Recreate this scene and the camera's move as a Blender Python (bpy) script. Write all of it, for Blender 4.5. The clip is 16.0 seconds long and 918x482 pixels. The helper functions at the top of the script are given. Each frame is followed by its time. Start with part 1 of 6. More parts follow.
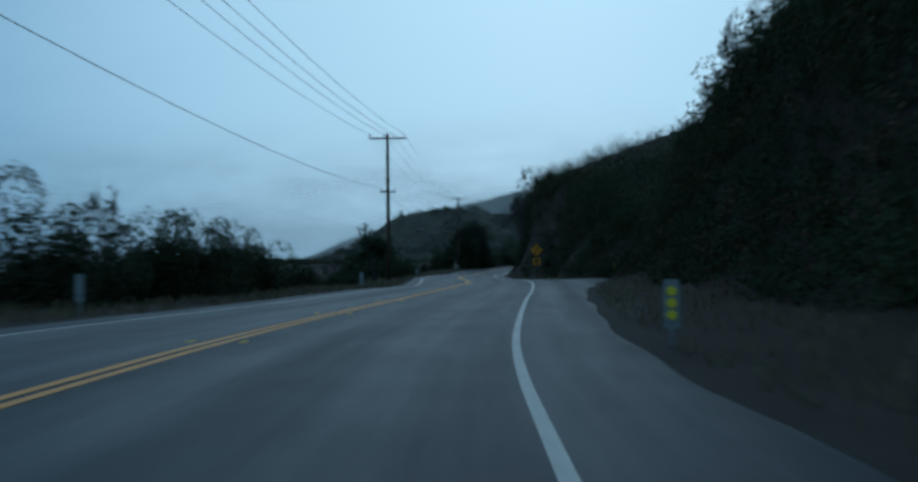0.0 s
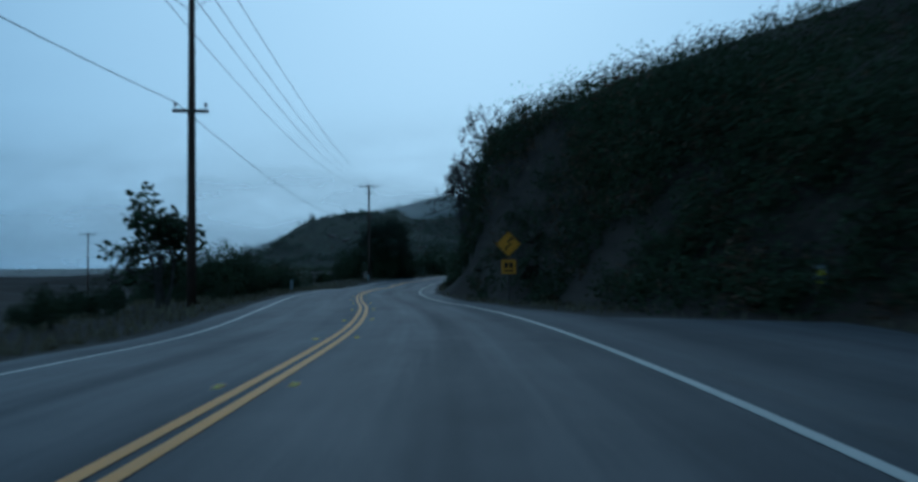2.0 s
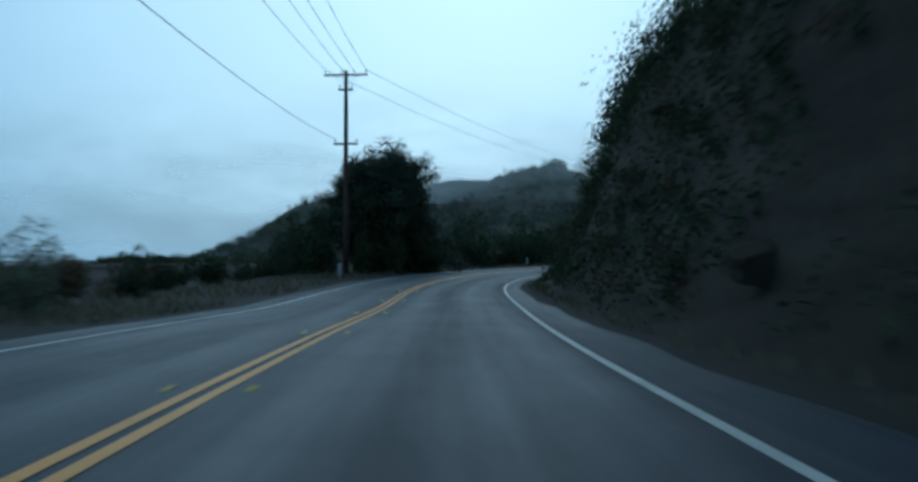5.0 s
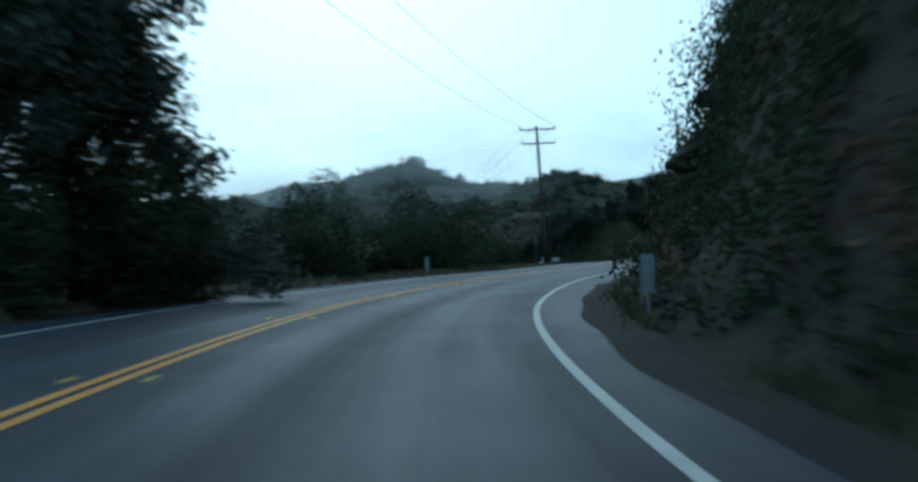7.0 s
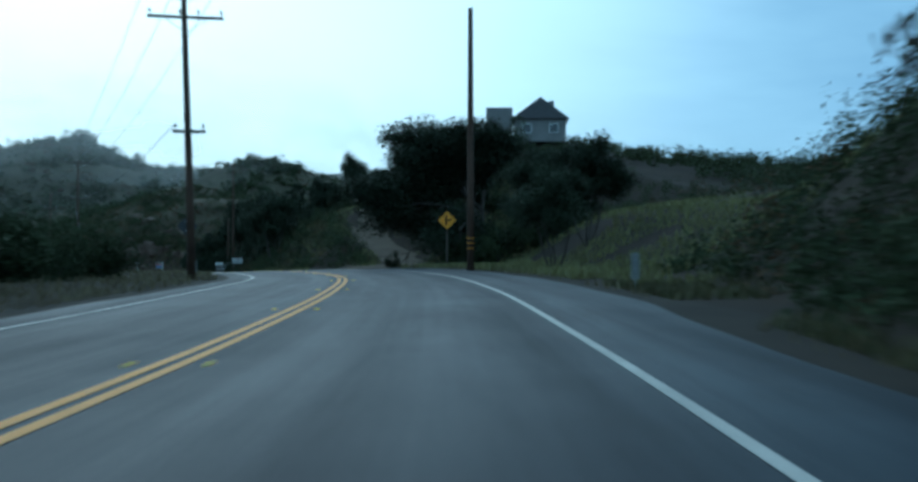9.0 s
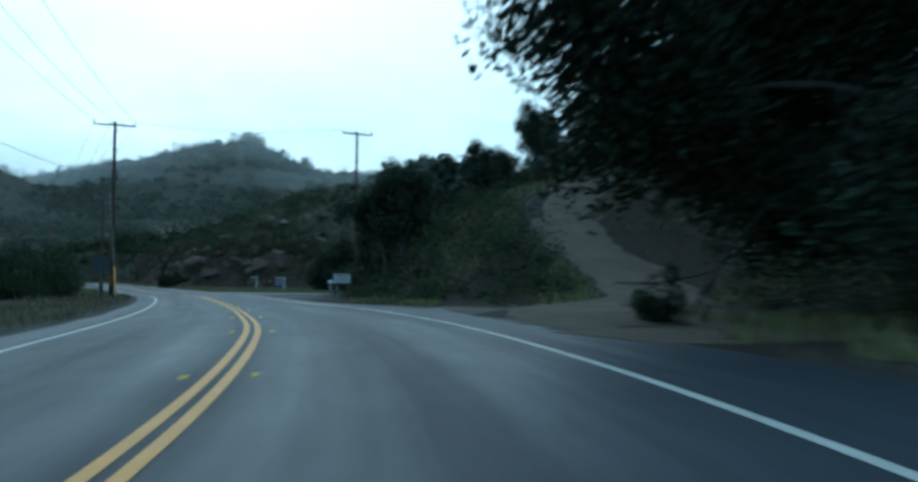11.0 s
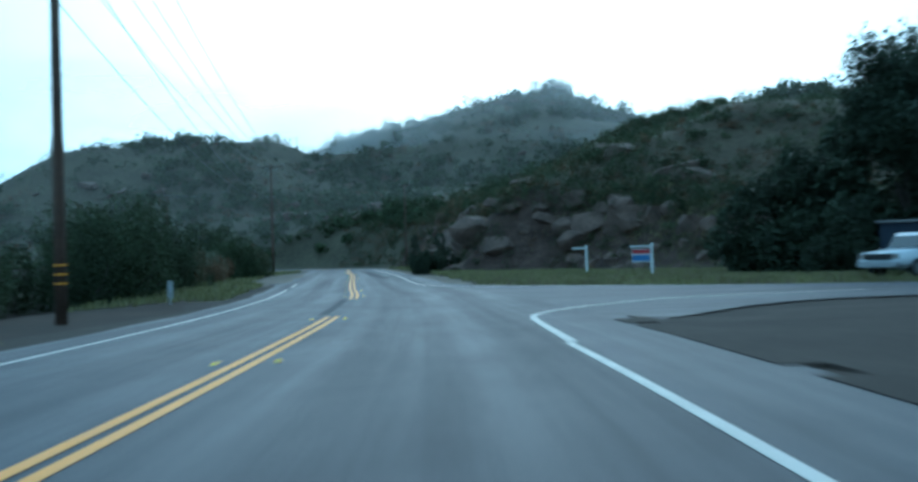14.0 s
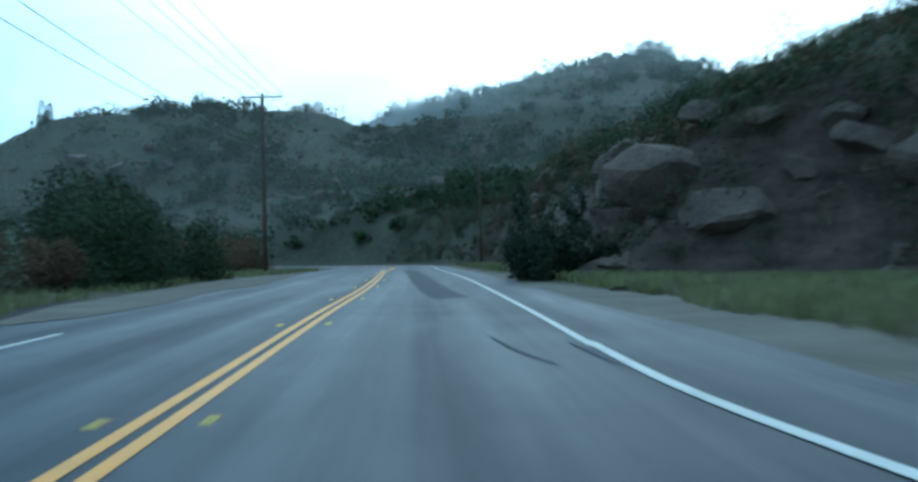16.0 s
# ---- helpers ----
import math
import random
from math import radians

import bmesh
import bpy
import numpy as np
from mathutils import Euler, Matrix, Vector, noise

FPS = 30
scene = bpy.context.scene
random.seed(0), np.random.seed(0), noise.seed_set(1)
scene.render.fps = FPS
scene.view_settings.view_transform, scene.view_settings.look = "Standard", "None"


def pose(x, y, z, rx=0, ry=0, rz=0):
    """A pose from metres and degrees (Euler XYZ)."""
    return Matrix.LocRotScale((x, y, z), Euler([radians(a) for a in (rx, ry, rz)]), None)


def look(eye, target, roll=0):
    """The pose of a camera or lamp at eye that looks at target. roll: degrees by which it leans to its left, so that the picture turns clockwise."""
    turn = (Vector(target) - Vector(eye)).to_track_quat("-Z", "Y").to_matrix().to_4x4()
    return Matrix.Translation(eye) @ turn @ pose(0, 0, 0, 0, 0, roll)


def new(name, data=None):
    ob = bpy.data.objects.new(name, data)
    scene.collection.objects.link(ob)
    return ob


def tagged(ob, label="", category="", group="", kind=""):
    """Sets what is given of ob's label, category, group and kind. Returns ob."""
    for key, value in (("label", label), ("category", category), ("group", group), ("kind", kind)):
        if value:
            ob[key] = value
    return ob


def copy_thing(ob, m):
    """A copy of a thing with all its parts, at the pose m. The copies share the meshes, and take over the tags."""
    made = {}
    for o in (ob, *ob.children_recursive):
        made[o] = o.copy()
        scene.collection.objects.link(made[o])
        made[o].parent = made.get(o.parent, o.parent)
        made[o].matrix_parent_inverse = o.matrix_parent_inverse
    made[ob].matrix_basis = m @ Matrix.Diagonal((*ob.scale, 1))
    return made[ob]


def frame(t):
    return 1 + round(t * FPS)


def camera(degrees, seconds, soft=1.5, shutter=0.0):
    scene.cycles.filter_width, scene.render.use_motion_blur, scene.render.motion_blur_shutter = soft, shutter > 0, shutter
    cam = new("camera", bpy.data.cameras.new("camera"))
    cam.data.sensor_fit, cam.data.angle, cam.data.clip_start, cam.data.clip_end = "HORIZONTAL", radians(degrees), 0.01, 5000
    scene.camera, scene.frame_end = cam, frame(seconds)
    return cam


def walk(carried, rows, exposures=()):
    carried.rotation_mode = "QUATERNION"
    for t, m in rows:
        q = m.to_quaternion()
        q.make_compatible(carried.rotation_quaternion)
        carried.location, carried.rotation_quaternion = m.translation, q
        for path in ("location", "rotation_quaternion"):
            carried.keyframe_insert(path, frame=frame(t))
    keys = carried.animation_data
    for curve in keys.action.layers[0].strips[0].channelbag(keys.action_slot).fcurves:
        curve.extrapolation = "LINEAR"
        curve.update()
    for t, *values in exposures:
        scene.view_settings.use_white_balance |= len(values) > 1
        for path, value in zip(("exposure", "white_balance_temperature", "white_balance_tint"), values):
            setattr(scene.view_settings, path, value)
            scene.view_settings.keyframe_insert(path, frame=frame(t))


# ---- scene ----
import collections

cam = camera(50.0, 16.0, soft=3.0, shutter=0.5)
PATH = [
    (0, (-0.00, 0.00, 0.97), (-0.06, 20.00, 1.40), -0.7),
    (0.5, (-0.17, 10.37, 0.92), (0.52, 30.36, 1.33), -1.2),
    (1, (0.04, 20.61, 0.90), (1.34, 40.56, 1.44), -0.8),
    (1.5, (0.43, 30.88, 0.86), (2.04, 50.81, 1.30), -0.6),
    (2, (0.95, 41.47, 0.81), (2.53, 61.40, 1.41), -0.4),
    (2.5, (1.29, 52.47, 0.77), (2.62, 72.42, 1.27), 1.4),
    (3, (1.54, 63.92, 0.63), (2.42, 83.90, 1.01), 1.6),
    (3.5, (1.59, 75.59, 0.54), (2.20, 95.58, 0.94), -0.3),
    (4, (1.53, 87.28, 0.41), (2.11, 107.27, 0.88), -0.3),
    (4.5, (1.54, 98.97, 0.38), (2.46, 118.94, 0.85), -0.2),
    (5, (1.89, 110.61, 0.38), (3.35, 130.55, 0.85), -0.1),
    (5.5, (2.44, 122.13, 0.30), (4.15, 142.05, 0.77), -0.2),
    (6, (3.20, 133.50, 0.17), (5.41, 153.37, 0.73), -0.1),
    (6.5, (4.27, 144.63, 0.27), (7.40, 164.37, 0.96), -0.1),
    (7, (6.04, 155.58, 0.34), (10.46, 175.08, 0.93), -1.8),
    (7.5, (8.58, 166.25, 0.49), (14.58, 185.31, 1.26), -1.6),
    (8, (12.05, 176.80, 0.69), (19.50, 195.33, 1.52), -1.6),
    (8.5, (16.33, 187.08, 0.89), (25.38, 204.91, 1.36), -0.3),
    (9, (21.40, 197.04, 1.12), (31.46, 214.32, 1.59), -0.0),
    (9.5, (26.65, 206.93, 1.29), (36.53, 224.31, 1.76), 0.2),
    (10, (31.63, 216.96, 1.48), (40.69, 234.78, 1.94), 0.3),
    (10.5, (36.06, 227.21, 1.61), (44.01, 245.55, 2.50), 0.5),
    (11, (39.78, 237.70, 1.70), (46.44, 256.55, 2.42), 0.6),
    (11.5, (42.70, 248.31, 1.71), (47.91, 267.60, 2.37), 0.1),
    (12, (44.86, 259.32, 1.68), (48.68, 278.94, 2.04), -0.6),
    (12.5, (46.37, 270.57, 1.52), (49.03, 290.39, 1.75), -0.6),
    (13, (47.27, 281.99, 1.34), (49.03, 301.91, 1.61), -1.0),
    (13.5, (47.69, 293.39, 1.18), (48.81, 313.36, 1.44), -1.5),
    (14, (47.84, 304.90, 1.10), (48.44, 324.89, 1.39), -1.6),
    (14.5, (47.71, 316.42, 0.98), (47.90, 336.42, 1.24), -0.7),
    (15, (47.23, 327.84, 0.80), (47.02, 347.84, 1.15), -0.4),
    (15.5, (46.69, 339.31, 0.71), (46.16, 359.30, 1.07), -0.0),
    (16, (45.80, 350.77, 0.60), (45.09, 370.76, 0.86), -1.3),
]
walk(cam, [(t, look(eye, target, roll)) for t, eye, target, roll in PATH],
     exposures=[(0.0, -0.62, 4600, -4), (1.0, -0.68, 4550, -4), (2.0, -0.70, 4380, -3), (3.7, -0.66, 4320, -2), (6.0, 0.1, 4900, -6), (7.0, 0.2, 4900, -6), (8.0, 0.25, 4900, -6), (10.5, 0.55, 4780, -8), (11.0, 0.44, 4780, -8), (11.6, 0.90, 4720, -7), (12.5, 0.94, 4680, -7), (14.0, 1.12, 4680, -7), (16.0, 1.14, 4720, -6)])

# ---- sky and light: an overcast evening, the brighter cloud ahead ----
SUN_ELEVATION, SUN_AZIMUTH = radians(24), radians(6)
world = bpy.data.worlds.new("overcast_sky")
scene.world = world
world.use_nodes = True
wn, wl = world.node_tree.nodes, world.node_tree.links
wn.clear()


def wnode(kind, **values):
    n = wn.new(kind)
    for k, v in values.items():
        n.inputs[k].default_value = v
    return n


sky = wn.new("ShaderNodeTexSky")
sky.sky_type = "NISHITA"
sky.sun_disc = False
sky.sun_elevation, sky.sun_rotation = SUN_ELEVATION, SUN_AZIMUTH
sky.air_density, sky.dust_density, sky.ozone_density = 1.0, 4.0, 1.5
coord = wn.new("ShaderNodeTexCoord")
stretch = wnode("ShaderNodeMapping", Scale=(1.0, 1.0, 3.2))
cloud = wnode("ShaderNodeTexNoise", Scale=1.7, Detail=5.0, Roughness=0.55, Distortion=0.3)
ramp = wn.new("ShaderNodeValToRGB")
ramp.color_ramp.elements[0].position, ramp.color_ramp.elements[0].color = 0.30, (0.27, 0.42, 0.55, 1)
ramp.color_ramp.elements[1].position, ramp.color_ramp.elements[1].color = 0.72, (0.50, 0.69, 0.78, 1)
toward = wn.new("ShaderNodeVectorMath")
toward.operation = "DOT_PRODUCT"
toward.inputs[1].default_value = (math.sin(SUN_AZIMUTH) * math.cos(SUN_ELEVATION), math.cos(SUN_AZIMUTH) * math.cos(SUN_ELEVATION), math.sin(SUN_ELEVATION))
glow = wn.new("ShaderNodeMapRange")
glow.interpolation_type = "SMOOTHSTEP"
for k, v in (("From Min", 0.74), ("From Max", 1.0), ("To Min", 0.0), ("To Max", 1.0)):
    glow.inputs[k].default_value = v
veil = wn.new("ShaderNodeMix")
veil.data_type = "RGBA"
veil.inputs[7].default_value = (0.98, 1.12, 1.12, 1)
wl.new(coord.outputs["Generated"], stretch.inputs["Vector"])
wl.new(stretch.outputs["Vector"], cloud.inputs["Vector"])
wl.new(cloud.outputs["Fac"], ramp.inputs["Fac"])
wl.new(coord.outputs["Generated"], toward.inputs[0])
wl.new(toward.outputs["Value"], glow.inputs["Value"])
wl.new(glow.outputs["Result"], veil.inputs[0])
wl.new(ramp.outputs["Color"], veil.inputs[6])
clouds_bg = wnode("ShaderNodeBackground", Strength=0.85)
sky_bg = wnode("ShaderNodeBackground", Strength=0.06)
both = wnode("ShaderNodeMixShader", Fac=0.92)
wout = wn.new("ShaderNodeOutputWorld")
wl.new(veil.outputs[2], clouds_bg.inputs["Color"])
wl.new(sky.outputs["Color"], sky_bg.inputs["Color"])
wl.new(sky_bg.outputs[0], both.inputs[1])
wl.new(clouds_bg.outputs[0], both.inputs[2])
wl.new(both.outputs[0], wout.inputs["Surface"])
sun = new("sun", bpy.data.lights.new("sun", "SUN"))
sun.data.energy, sun.data.angle, sun.data.color = 0.3, radians(60), (1.0, 0.96, 0.9)
sun.matrix_world = look((0, 0, 0), (-math.sin(SUN_AZIMUTH) * math.cos(SUN_ELEVATION), -math.cos(SUN_AZIMUTH) * math.cos(SUN_ELEVATION), -math.sin(SUN_ELEVATION)))


# ---- materials ----
def material(name, color, dark=None, scale=3.0, fine=40.0, rough=0.8, bump=0.3, metal=0.0, spread=0.0, gloss=0.3, stain=0.5, vector="Object", translucent=0.0, along=1.0):
    """A surface with large stains and fine grain in colour, roughness and relief; spread varies it from piece to piece."""
    m = bpy.data.materials.new(name)
    m.use_nodes = True
    n, l = m.node_tree.nodes, m.node_tree.links
    p = n["Principled BSDF"]
    dark = dark or tuple(0.55 * c for c in color)
    co = n.new("ShaderNodeTexCoord")
    geo = n.new("ShaderNodeNewGeometry")
    place = geo.outputs["Position"] if vector == "World" else co.outputs["Object"]
    big, small = n.new("ShaderNodeTexNoise"), n.new("ShaderNodeTexNoise")
    big.inputs["Scale"].default_value, big.inputs["Detail"].default_value = scale, 4
    small.inputs["Scale"].default_value, small.inputs["Detail"].default_value = fine, 3
    if along != 1.0:
        flow = n.new("ShaderNodeMapping")
        flow.inputs["Scale"].default_value = (1.0, along, 1.0)
        l.new(place, flow.inputs["Vector"])
        l.new(flow.outputs["Vector"], big.inputs["Vector"])
    else:
        l.new(place, big.inputs["Vector"])
    l.new(place, small.inputs["Vector"])
    add = n.new("ShaderNodeMath")
    add.operation = "MULTIPLY_ADD"
    add.inputs[1].default_value = stain
    l.new(big.outputs["Fac"], add.inputs[0])
    rest = n.new("ShaderNodeMath")
    rest.operation = "MULTIPLY"
    rest.inputs[1].default_value = 1 - stain
    l.new(small.outputs["Fac"], rest.inputs[0])
    l.new(rest.outputs[0], add.inputs[2])
    span = n.new("ShaderNodeMapRange")
    span.inputs["From Min"].default_value, span.inputs["From Max"].default_value = 0.32, 0.68
    l.new(add.outputs[0], span.inputs["Value"])
    mix = n.new("ShaderNodeMix")
    mix.data_type = "RGBA"
    mix.inputs[6].default_value, mix.inputs[7].default_value = (*dark, 1), (*color, 1)
    l.new(span.outputs["Result"], mix.inputs[0])
    shade = mix.outputs[2]
    if spread:
        info = n.new("ShaderNodeObjectInfo")
        tot = n.new("ShaderNodeMath")
        tot.operation = "ADD"
        l.new(geo.outputs["Random Per Island"], tot.inputs[0])
        l.new(info.outputs["Random"], tot.inputs[1])
        vary = n.new("ShaderNodeMapRange")
        vary.inputs["From Max"].default_value = 2.0
        vary.inputs["To Min"].default_value, vary.inputs["To Max"].default_value = 1 - spread, 1 + spread
        l.new(tot.outputs[0], vary.inputs["Value"])
        hue = n.new("ShaderNodeHueSaturation")
        l.new(vary.outputs["Result"], hue.inputs["Value"])
        l.new(shade, hue.inputs["Color"])
        shade = hue.outputs["Color"]
    l.new(shade, p.inputs["Base Color"])
    p.inputs["Metallic"].default_value = metal
    p.inputs["Specular IOR Level"].default_value = gloss
    rg = n.new("ShaderNodeMapRange")
    rg.inputs["To Min"].default_value, rg.inputs["To Max"].default_value = max(0.05, rough - 0.12), min(1.0, rough + 0.1)
    l.new(small.outputs["Fac"], rg.inputs["Value"])
    l.new(rg.outputs["Result"], p.inputs["Roughness"])
    if bump:
        b = n.new("ShaderNodeBump")
        b.inputs["Strength"].default_value, b.inputs["Distance"].default_value = bump, 0.02
        l.new(small.outputs["Fac"], b.inputs["Height"])
        l.new(b.outputs["Normal"], p.inputs["Normal"])
    if translucent:
        tr = n.new("ShaderNodeBsdfTranslucent")
        l.new(shade, tr.inputs["Color"])
        ms = n.new("ShaderNodeMixShader")
        ms.inputs[0].default_value = translucent
        l.new(p.outputs[0], ms.inputs[1])
        l.new(tr.outputs[0], ms.inputs[2])
        l.new(ms.outputs[0], n["Material Output"].inputs["Surface"])
    return m




def asphalt_material(name, light, dark):
    """Worn asphalt: long streaks and polished wheel paths along the lanes, blotches, cracks and coarse grain."""
    m = bpy.data.materials.new(name)
    m.use_nodes = True
    n, l = m.node_tree.nodes, m.node_tree.links
    p = n["Principled BSDF"]
    lane = n.new("ShaderNodeUVMap")
    lane.uv_map = "lane"
    geo = n.new("ShaderNodeNewGeometry")

    def texture(kind, scale, source, stretch=(1, 1, 1), **values):
        mp, t = n.new("ShaderNodeMapping"), n.new(kind)
        mp.inputs["Scale"].default_value = stretch
        t.inputs["Scale"].default_value = scale
        for k, v in values.items():
            t.inputs[k].default_value = v
        l.new(source, mp.inputs["Vector"])
        l.new(mp.outputs["Vector"], t.inputs["Vector"])
        return t

    def ranged(value, a, b, c, d):
        r = n.new("ShaderNodeMapRange")
        for k, v in zip(("From Min", "From Max", "To Min", "To Max"), (a, b, c, d)):
            r.inputs[k].default_value = v
        l.new(value, r.inputs["Value"])
        return r.outputs["Result"]

    def math_of(op, a, b):
        q = n.new("ShaderNodeMath")
        q.operation = op
        for i, v in enumerate((a, b)):
            if isinstance(v, (int, float)):
                q.inputs[i].default_value = v
            else:
                l.new(v, q.inputs[i])
        return q.outputs[0]

    streak = texture("ShaderNodeTexNoise", 1.0, lane.outputs["UV"], (1.5, .022, 1), Detail=4.0, Roughness=.6)
    smear = texture("ShaderNodeTexNoise", 1.0, lane.outputs["UV"], (.8, .12, 1), Detail=5.0, Roughness=.65, Distortion=.4)
    blotch = texture("ShaderNodeTexNoise", .55, geo.outputs["Position"], Detail=5.0, Roughness=.6)
    grain = texture("ShaderNodeTexNoise", 34.0, geo.outputs["Position"], Detail=3.0)
    crack = texture("ShaderNodeTexVoronoi", .42, geo.outputs["Position"], (1, .55, 1))
    crack.feature = "DISTANCE_TO_EDGE"
    warp = n.new("ShaderNodeVectorMath")
    warp.operation = "ADD"
    bend = texture("ShaderNodeTexNoise", 2.2, geo.outputs["Position"], Detail=3.0)
    l.new(geo.outputs["Position"], warp.inputs[0])
    l.new(bend.outputs["Color"], warp.inputs[1])
    l.new(warp.outputs[0], crack.inputs["Vector"].links[0].from_node.inputs["Vector"])
    where = texture("ShaderNodeTexNoise", .06, geo.outputs["Position"], Detail=2.0)
    sep = n.new("ShaderNodeSeparateXYZ")
    l.new(lane.outputs["UV"], sep.inputs[0])
    path = math_of("COSINE", math_of("MULTIPLY", sep.outputs["X"], 3.6), 0.0)
    tone = math_of("ADD", math_of("MULTIPLY", streak.outputs["Fac"], .42), math_of("MULTIPLY", smear.outputs["Fac"], .30))
    tone = math_of("ADD", tone, math_of("MULTIPLY", blotch.outputs["Fac"], .16))
    tone = math_of("ADD", tone, math_of("MULTIPLY", grain.outputs["Fac"], .12))
    tone = math_of("ADD", tone, math_of("MULTIPLY", path, -.035))
    mix = n.new("ShaderNodeMix")
    mix.data_type = "RGBA"
    mix.inputs[6].default_value, mix.inputs[7].default_value = (*dark, 1), (*light, 1)
    l.new(ranged(tone, .36, .64, 0, 1), mix.inputs[0])
    lines = math_of("MULTIPLY", ranged(crack.outputs["Distance"], .0, .022, 1, 0), ranged(where.outputs["Fac"], .5, .58, 0, .75))
    seal = n.new("ShaderNodeMix")
    seal.data_type = "RGBA"
    seal.inputs[7].default_value = (.012, .012, .013, 1)
    l.new(lines, seal.inputs[0])
    l.new(mix.outputs[2], seal.inputs[6])
    l.new(seal.outputs[2], p.inputs["Base Color"])
    p.inputs["Specular IOR Level"].default_value = .2
    l.new(ranged(tone, .36, .64, .70, .52), p.inputs["Roughness"])
    b = n.new("ShaderNodeBump")
    b.inputs["Strength"].default_value, b.inputs["Distance"].default_value = .3, .02
    l.new(grain.outputs["Fac"], b.inputs["Height"])
    l.new(b.outputs["Normal"], p.inputs["Normal"])
    return m


ASPHALT = asphalt_material("asphalt", (0.030, 0.037, 0.049), (0.010, 0.013, 0.019))
PALE_GRAVEL = material("pale_gravel", (0.165, 0.138, 0.108), (0.085, 0.070, 0.055), scale=0.7, fine=11.0, rough=0.95, bump=0.7, gloss=0.1, vector="World")
PATCH = material("asphalt_patch", (0.027, 0.032, 0.039), (0.015, 0.018, 0.022), scale=0.8, fine=30, rough=0.8, bump=0.25, gloss=0.2, vector="World")
YELLOW_PAINT = material("yellow_paint", (0.74, 0.30, 0.02), (0.46, 0.20, 0.025), scale=2.5, fine=25, rough=0.6, bump=0.2, stain=0.4, vector="World")
WHITE_PAINT = material("white_paint", (0.60, 0.56, 0.50), (0.30, 0.28, 0.25), scale=2.0, fine=25, rough=0.6, bump=0.2, stain=0.4, vector="World")
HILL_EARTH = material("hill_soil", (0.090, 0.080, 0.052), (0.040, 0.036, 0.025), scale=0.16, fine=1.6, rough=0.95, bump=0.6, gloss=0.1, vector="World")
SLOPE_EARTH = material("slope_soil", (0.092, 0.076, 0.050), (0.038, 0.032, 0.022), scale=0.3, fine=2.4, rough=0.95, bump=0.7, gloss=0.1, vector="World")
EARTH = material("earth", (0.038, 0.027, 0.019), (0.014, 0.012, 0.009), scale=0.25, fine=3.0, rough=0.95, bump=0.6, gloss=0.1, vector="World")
TRACK_DIRT = material("track_dirt", (0.135, 0.104, 0.076), (0.070, 0.053, 0.039), scale=0.6, fine=9.0, rough=0.95, bump=0.6, gloss=0.1, vector="World")
CORNER_GRAVEL = material("brown_gravel", (0.058, 0.047, 0.038), (0.027, 0.022, 0.018), scale=0.5, fine=8.0, rough=0.95, bump=0.7, gloss=0.1, vector="World")
GRAVEL = material("gravel", (0.045, 0.037, 0.029), (0.020, 0.017, 0.014), scale=0.6, fine=9.0, rough=0.95, bump=0.6, gloss=0.1, vector="World")
LEAF = material("chaparral_leaf", (0.062, 0.076, 0.036), (0.028, 0.036, 0.020), scale=0.2, fine=3, rough=0.85, bump=0, spread=0.5, gloss=0.08, vector="World", translucent=0.15)
HILL_LEAF = material("open_chaparral_leaf", (0.088, 0.100, 0.050), (0.038, 0.048, 0.025), scale=0.15, fine=1.5, rough=0.85, bump=0, spread=0.5, gloss=0.08, vector="World", translucent=0.15)
OAK_LEAF = material("oak_leaf", (0.046, 0.056, 0.033), (0.026, 0.034, 0.021), scale=0.6, fine=4, rough=0.55, bump=0, spread=0.45, gloss=0.08, vector="World", translucent=0.12)
CYPRESS_LEAF = material("dark_evergreen_leaf", (0.100, 0.108, 0.072), (0.055, 0.062, 0.042), scale=0.6, fine=4, rough=0.6, bump=0, spread=0.45, gloss=0.1, vector="World", translucent=0.25)
BROWN_LEAF = material("dry_shrub_leaf", (0.175, 0.112, 0.064), (0.075, 0.050, 0.030), scale=0.3, fine=3, rough=0.8, bump=0, spread=0.5, gloss=0.08, vector="World", translucent=0.1)
SAGE_LEAF = material("sage_leaf", (0.165, 0.165, 0.105), (0.085, 0.090, 0.058), scale=0.3, fine=3, rough=0.8, bump=0, spread=0.4, gloss=0.08, vector="World", translucent=0.1)
GRASS = material("grass_blade", (0.215, 0.205, 0.080), (0.105, 0.102, 0.045), scale=0.4, fine=2, rough=0.7, bump=0, spread=0.4, vector="World", translucent=0.2)
DARK_GRASS = material("olive_grass_blade", (0.125, 0.118, 0.052), (0.060, 0.056, 0.027), scale=0.4, fine=2, rough=0.8, bump=0, spread=0.4, vector="World", translucent=0.15)
DRY_GRASS = material("dry_grass_blade", (0.20, 0.165, 0.095), (0.10, 0.085, 0.05), scale=0.4, fine=2, rough=0.8, bump=0, spread=0.4, vector="World", translucent=0.2)
BARK = material("bark", (0.085, 0.070, 0.058), (0.04, 0.033, 0.028), scale=4, fine=30, rough=0.9, bump=0.8)
TWIG = material("grey_twig", (0.10, 0.085, 0.072), (0.05, 0.043, 0.037), scale=4, fine=30, rough=0.9, bump=0.5)
POLE_WOOD = material("creosoted_wood", (0.105, 0.062, 0.040), (0.045, 0.030, 0.022), scale=1.2, fine=18, rough=0.85, bump=0.6)
